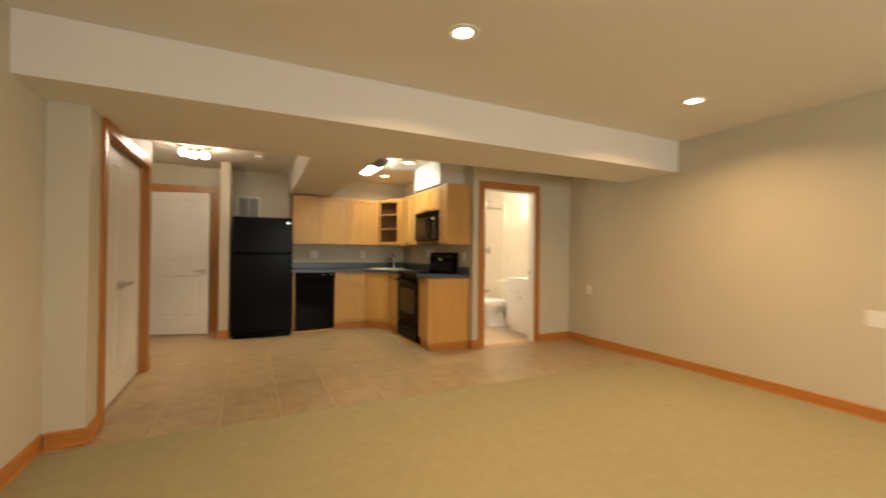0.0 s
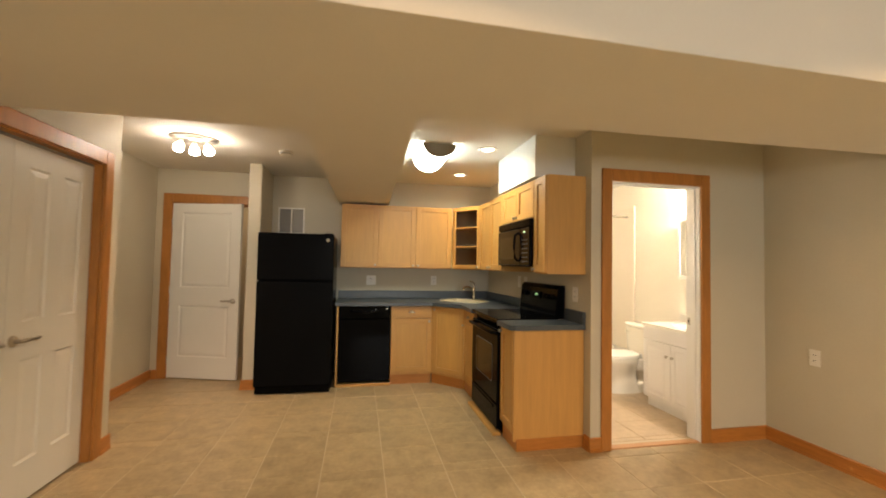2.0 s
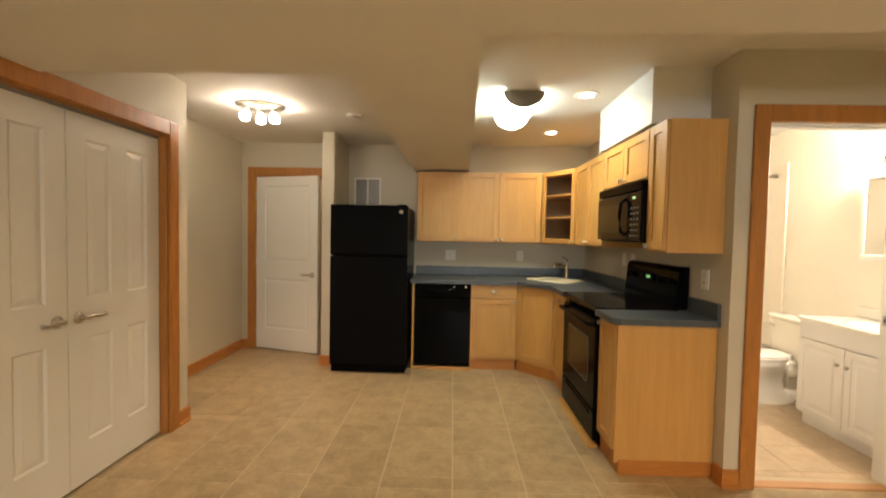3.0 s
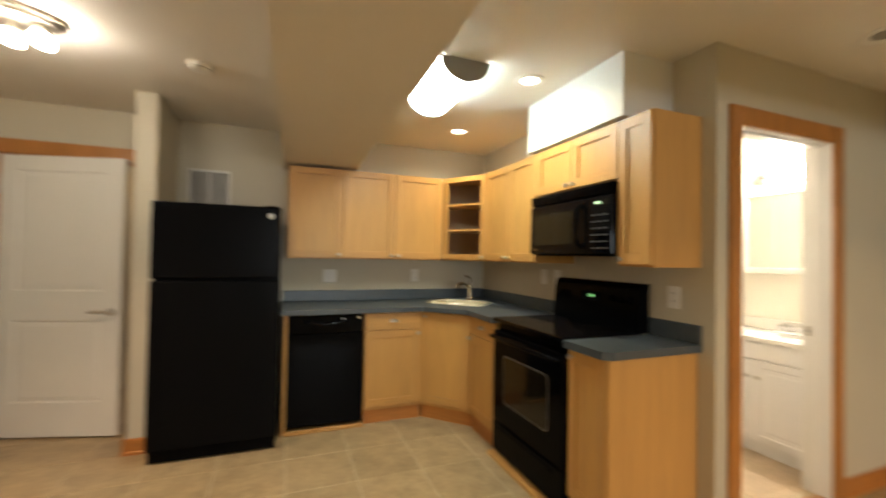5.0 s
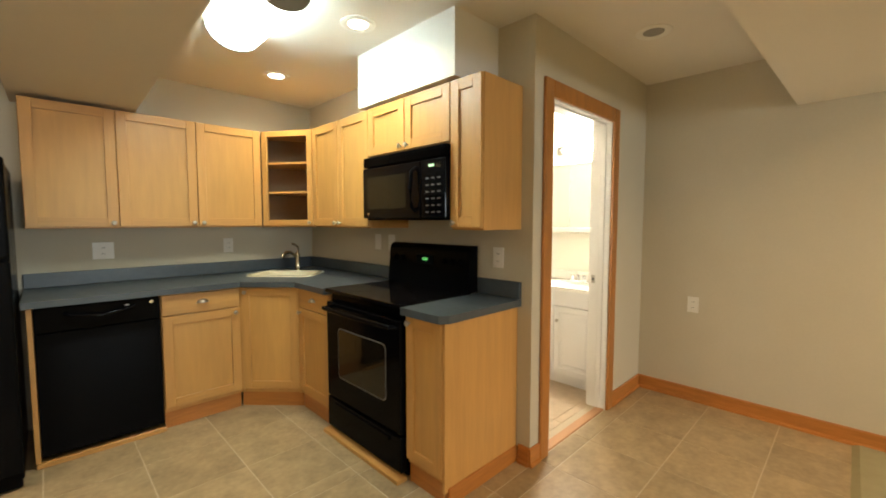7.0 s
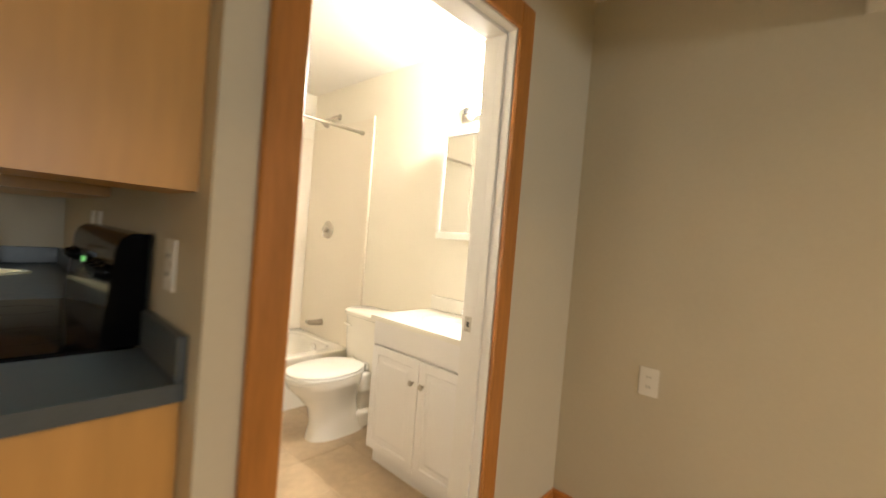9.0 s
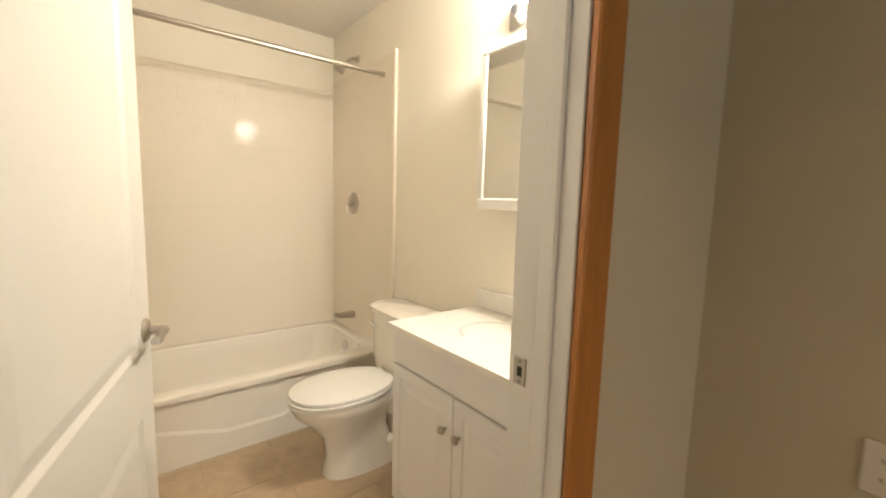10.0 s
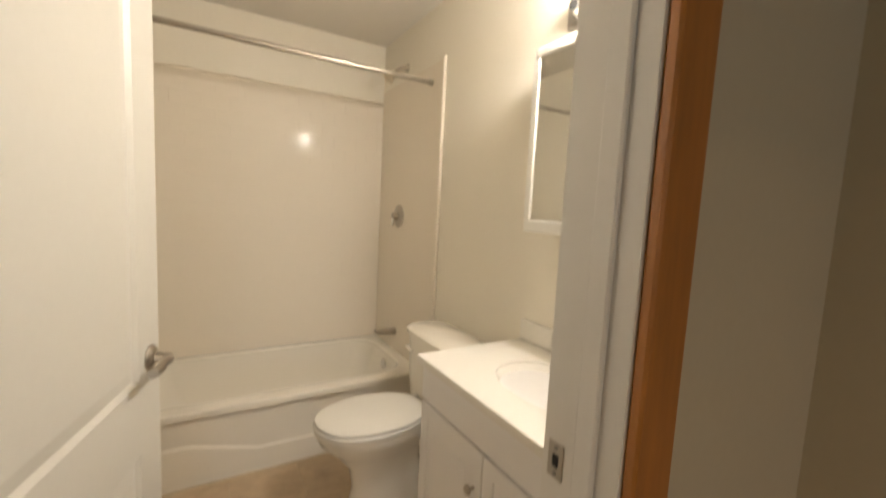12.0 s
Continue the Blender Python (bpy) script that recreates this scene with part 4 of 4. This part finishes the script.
loft(bm, [oval(-0.36, 0, 0.0, 0.20, 0.105, 2.6, egg=0.02), oval(-0.36, 0, 0.03, 0.195, 0.10, 2.6), oval(-0.38, 0, 0.10, 0.165, 0.085, 2.3), oval(-0.40, 0, 0.20, 0.165, 0.092, 2.2),
          oval(-0.43, 0, 0.28, 0.20, 0.13, 2.1), oval(-0.455, 0, 0.34, 0.235, 0.165, 2.1), oval(-0.465, 0, 0.385, 0.245, 0.178, 2.1), oval(-0.465, 0, 0.398, 0.24, 0.174, 2.1)])
part("bowl", bm, M_PORC, tl, smooth=True)
bm = bmesh.new()
box(bm, -0.26, -0.095, 0.0, -0.03, 0.095, 0.12, bev=0.03, seg=3)
box(bm, -0.27, -0.11, 0.24, -0.02, 0.11, 0.385, bev=0.03, seg=3)
box(bm, -0.23, -0.06, 0.08, -0.06, 0.06, 0.30, bev=0.02, seg=2)
part("trapway", bm, M_PORC, tl, smooth=True)
bm = bmesh.new()
loft(bm, [oval(-0.465, 0, 0.400, 0.245, 0.180, 2.15), oval(-0.465, 0, 0.404, 0.25, 0.185, 2.15), oval(-0.465, 0, 0.414, 0.25, 0.185, 2.15), oval(-0.465, 0, 0.418, 0.245, 0.18, 2.15)])
part("seat", bm, M_PLASTIC, tl, smooth=True)
bm = bmesh.new()
loft(bm, [oval(-0.462, 0, 0.4195, 0.242, 0.178, 2.15), oval(-0.462, 0, 0.424, 0.247, 0.182, 2.15), oval(-0.462, 0, 0.434, 0.245, 0.180, 2.15), oval(-0.462, 0, 0.443, 0.225, 0.160, 2.15), oval(-0.462, 0, 0.445, 0.12, 0.09, 2.1)])
part("lid", bm, M_PLASTIC, tl, smooth=True)
for s in (-0.075, 0.075):
    part("seat_hinge", bx(-0.235, s - 0.02, 0.39, -0.20, s + 0.02, 0.44, bev=0.008, seg=2), M_PLASTIC, tl)
    part("bolt_cap", rod(bmesh.new(), (-0.19, s * 1.55, 0.03), (-0.19, s * 1.55, 0.045), 0.012), M_GREY, tl)
bm = bmesh.new()
loft(bm, [oval(-0.115, 0, 0.385, 0.095, 0.20, 5), oval(-0.115, 0, 0.50, 0.103, 0.22, 5), oval(-0.113, 0, 0.715, 0.108, 0.235, 5)])
tk = part("tank", bm, M_PORC, tl, smooth=True)
part("flush_lever", tube(bmesh.new(), [(-0.222, 0.17, 0.66), (-0.238, 0.17, 0.66), (-0.24, 0.14, 0.658), (-0.238, 0.10, 0.652)], 0.007), M_CHROME, tk, smooth=True)
bm = bmesh.new()
loft(bm, [oval(-0.115, 0, 0.716, 0.108, 0.236, 5), oval(-0.117, 0, 0.722, 0.116, 0.246, 5), oval(-0.117, 0, 0.745, 0.116, 0.246, 5), oval(-0.117, 0, 0.757, 0.105, 0.235, 4)])
part("tank_lid", bm, M_PORC, tl, smooth=True)

# vanity
VX, VY0, VY1, VZ = 4.165, YD + T + 0.03, 6.008, 0.79
va = thing("vanity_cabinet", "white two-door bathroom vanity cabinet", "vanity", pose(VX, VY1 - 0.008, 0, 0, 0, -90))
vw = VY1 - VY0 - 0.012
part("body", bx(0, 0.018, 0.09, vw, XR - VX - 0.004, VZ - 0.001), M_VANITY, va)
part("toe_board", bx(0.0, 0.055, 0, vw, 0.40, 0.09), M_VANITY, va)
part("false_drawer", bx(0.0, 0.0, 0.665, vw, 0.018, VZ - 0.004, bev=0.002), M_VANITY, va)


def arched(x0, x1, z0, z1):
    bm = bmesh.new()
    box(bm, x0, 0.004, z0, x1, 0.018, z1)
    rings = []
    for inset, y in ((0.0, 0.004), (0.002, 0.0), (0.045, 0.0), (0.052, 0.006), (0.065, 0.006), (0.085, 0.001)):
        rings.append([(x0 + inset, y, z0 + inset), (x1 - inset, y, z0 + inset), (x1 - inset, y, z1 - inset), (x0 + inset, y, z1 - inset)])
    loft(bm, rings, False)
    bm.faces.new([bm.verts.new(v) for v in rings[-1]])
    return bm


for i in range(2):
    x0 = i * vw / 2
    d = part("door", arched(x0 + 0.002, x0 + vw / 2 - 0.002, 0.10, 0.655), M_VANITY, va)
    knob(d, vw / 2 + (-0.035 if i == 0 else 0.035), 0.54)
vt = thing("washbasin", "glossy white moulded vanity top with oval basin", "vanity top")
bcx, bcy = 4.40, 5.62
hole = [(p[0], p[1]) for p in oval(bcx, bcy, 0, 0.145, 0.20, 2.2)]
bm = slab([(VX - 0.022, VY0 - 0.004), (XR - 0.005, VY0 - 0.004), (XR - 0.005, VY1), (VX - 0.022, VY1)], [hole], VZ, VZ + 0.026)
part("slab", bm, M_CULT, vt)
bm = bmesh.new()
rings = [oval(bcx, bcy, VZ + 0.0262, 0.165, 0.222, 2.3), oval(bcx, bcy, VZ + 0.024, 0.150, 0.205, 2.2), oval(bcx, bcy, VZ + 0.005, 0.135, 0.188, 2.2), oval(bcx, bcy, VZ - 0.06, 0.105, 0.15, 2.1), oval(bcx, bcy, VZ - 0.10, 0.05, 0.07, 2.0)]
loft(bm, rings, False)
bm.faces.new([bm.verts.new(v) for v in rings[-1]])
part("basin", bm, M_CULT, vt, smooth=True)
part("backsplash", bx(XR - 0.024, VY0 - 0.004, VZ + 0.0265, XR - 0.005, VY1, VZ + 0.11, bev=0.004), M_CULT, vt)
part("overflow_hole", rod(bmesh.new(), (bcx - 0.02, bcy + 0.182, VZ - 0.01), (bcx - 0.02, bcy + 0.190, VZ - 0.008), 0.006), M_DARK, vt)
vf = thing("vanity_faucet", "chrome two-handle vanity faucet", "faucet", pose(XR - 0.075, bcy, VZ + 0.0265))
part("deck_plate", slab(rounded(0.026, 0.08, 0.025), z0=0, z1=0.014), M_CHROME, vf)
part("spout", tube(bmesh.new(), [(0, 0, 0.01), (-0.005, 0, 0.055), (-0.035, 0, 0.075), (-0.085, 0, 0.07), (-0.11, 0, 0.055)], 0.011), M_CHROME, vf, smooth=True)
for s in (-0.052, 0.052):
    part("tap_handle", lathe(bmesh.new(), [(0.018, 0.014), (0.016, 0.03), (0.022, 0.04), (0.020, 0.058), (0.008, 0.062)], (0, s, 0), "z", 18), M_CHROME, vf, smooth=True)

# mirror cabinet
mc = thing("medicine_cabinet", "white framed three-door mirror cabinet over the vanity", "medicine cabinet", pose(XR - 0.118, 5.915, 1.262, 0, 0, -90))
cw, ch = 0.63, 0.60
part("case", bx(0, 0.018, 0, cw, 0.113, ch), M_PLASTIC, mc)
part("bottom_rail", bx(-0.004, -0.004, -0.012, cw + 0.004, 0.05, 0.03, bev=0.006, seg=2), M_PLASTIC, mc)
part("top_rail", bx(-0.004, -0.002, ch - 0.022, cw + 0.004, 0.05, ch + 0.012, bev=0.006, seg=2), M_PLASTIC, mc)
part("side_rail", bx(-0.010, -0.002, 0.03, 0.023, 0.05, ch - 0.022, bev=0.004), M_PLASTIC, mc)
part("side_rail", bx(cw - 0.022, -0.002, 0.03, cw + 0.004, 0.05, ch - 0.022, bev=0.004), M_PLASTIC, mc)
for i in range(3):
    x0 = 0.024 + i * (cw - 0.048) / 3
    part("mirror_door", bx(x0 + 0.001, 0.004, 0.032, x0 + (cw - 0.048) / 3 - 0.001, 0.012, ch - 0.024, bev=0.001), M_MIRROR, mc, "mirror glass door")

vb = thing("vanity_light", "chrome vanity light bar, one empty socket, bulbs lit", "wall light", pose(XR - 0.005, 5.82, 1.985, 0, 0, -90))
part("back_plate", bx(-0.06, -0.022, -0.045, 0.40, 0.0, 0.045, bev=0.012, seg=3), M_CHROME, vb, smooth=True)
for i in range(3):
    x = 0.02 + i * 0.15
    so = part("socket", lathe(bmesh.new(), [(0.036, 0.021), (0.034, 0.04), (0.024, 0.052), (0.022, 0.075)], (x, 0, 0), "y", 24), M_CHROME, vb, smooth=True)
    if i == 0:
        part("socket_hole", rod(bmesh.new(), (x, -0.0765, 0), (x, -0.074, 0), 0.016), M_DARK, so)
        continue
    bm = bmesh.new()
    bmesh.ops.create_uvsphere(bm, u_segments=20, v_segments=12, radius=0.052, matrix=Matrix.Translation((x, -0.132, 0)))
    part("bulb", bm, M_VBULB, so, "glowing round bulb", True)

# ---- floor tiles and surround tiles ----
TS = 0.40


def tile_mesh(name, w, d, material, h=0.010, b=0.0012):
    return finish(bx(-w / 2, -d / 2, -h, w / 2, d / 2, 0, bev=b), name, material)


floor_ob = bpy.data.objects["floor"]
SHARED = {}


def clipped_tiles(x0, x1, y0, y1, ox, oy, ts, material, joint=0.006, skip=None, parent=floor_ob):
    i0, i1 = math.floor((x0 - ox) / ts), math.ceil((x1 - ox) / ts)
    j0, j1 = math.floor((y0 - oy) / ts), math.ceil((y1 - oy) / ts)
    for i in range(i0, i1):
        for j in range(j0, j1):
            a, b = max(x0, ox + i * ts) + joint / 2, min(x1, ox + (i + 1) * ts) - joint / 2
            c, d = max(y0, oy + j * ts) + joint / 2, min(y1, oy + (j + 1) * ts) - joint / 2
            if b - a < 0.02 or d - c < 0.02 or (skip and skip((a + b) / 2, (c + d) / 2)):
                continue
            key = (material.name, round(b - a, 3), round(d - c, 3))
            if key not in SHARED:
                SHARED[key] = tile_mesh("tile", b - a, d - c, material)
            ob = new("tile", SHARED[key])
            ob.location = ((a + b) / 2, (c + d) / 2, 0.0005 * random.uniform(-1, 1))
            ob.parent = parent


OX, OY = 3.53, 4.61
clipped_tiles(XC, XR, CARPET - 0.12, YD, OX, OY, TS, M_TILE)
clipped_tiles(XC - 0.09, XC, CY0 + 0.018, CY1 - 0.018, OX, OY, TS, M_TILE)
clipped_tiles(XC, XK, YD, 5.72, OX, OY, TS, M_TILE)
clipped_tiles(XH, XK, 5.72, YK, OX, OY, TS, M_TILE)
clipped_tiles(BXL, XR, YD + T, TY, 3.3, 5.3, 0.305, M_BTILE, 0.0016)

# moulded tiles of the tub surround
tw, th_ = 0.152, 0.0765
rows = int((SZ - TZ - 0.02) / th_)
sur_me = {}


def sur_tile(w, m):
    k = round(w, 3)
    if k not in sur_me:
        sur_me[k] = finish(bx(-w / 2, -0.002, -th_ / 2 + 0.0009, w / 2, 0.0, th_ / 2 - 0.0009, bev=0.0008), "surround_tile", M_SURR)
    ob = new("surround_tile", sur_me[k])
    ob.parent = sur
    ob.matrix_world = m


for r in range(6, rows):
    z = TZ + 0.012 + (r + 0.5) * th_
    x = BXL + 0.012 - (tw / 2 if r % 2 else 0)
    while x < XR - 0.02:
        a, b = max(x, BXL + 0.012), min(x + tw, XR - 0.013)
        if b - a > 0.02:
            sur_tile(b - a - 0.0018, pose((a + b) / 2, YK - 0.010, z))
        x += tw
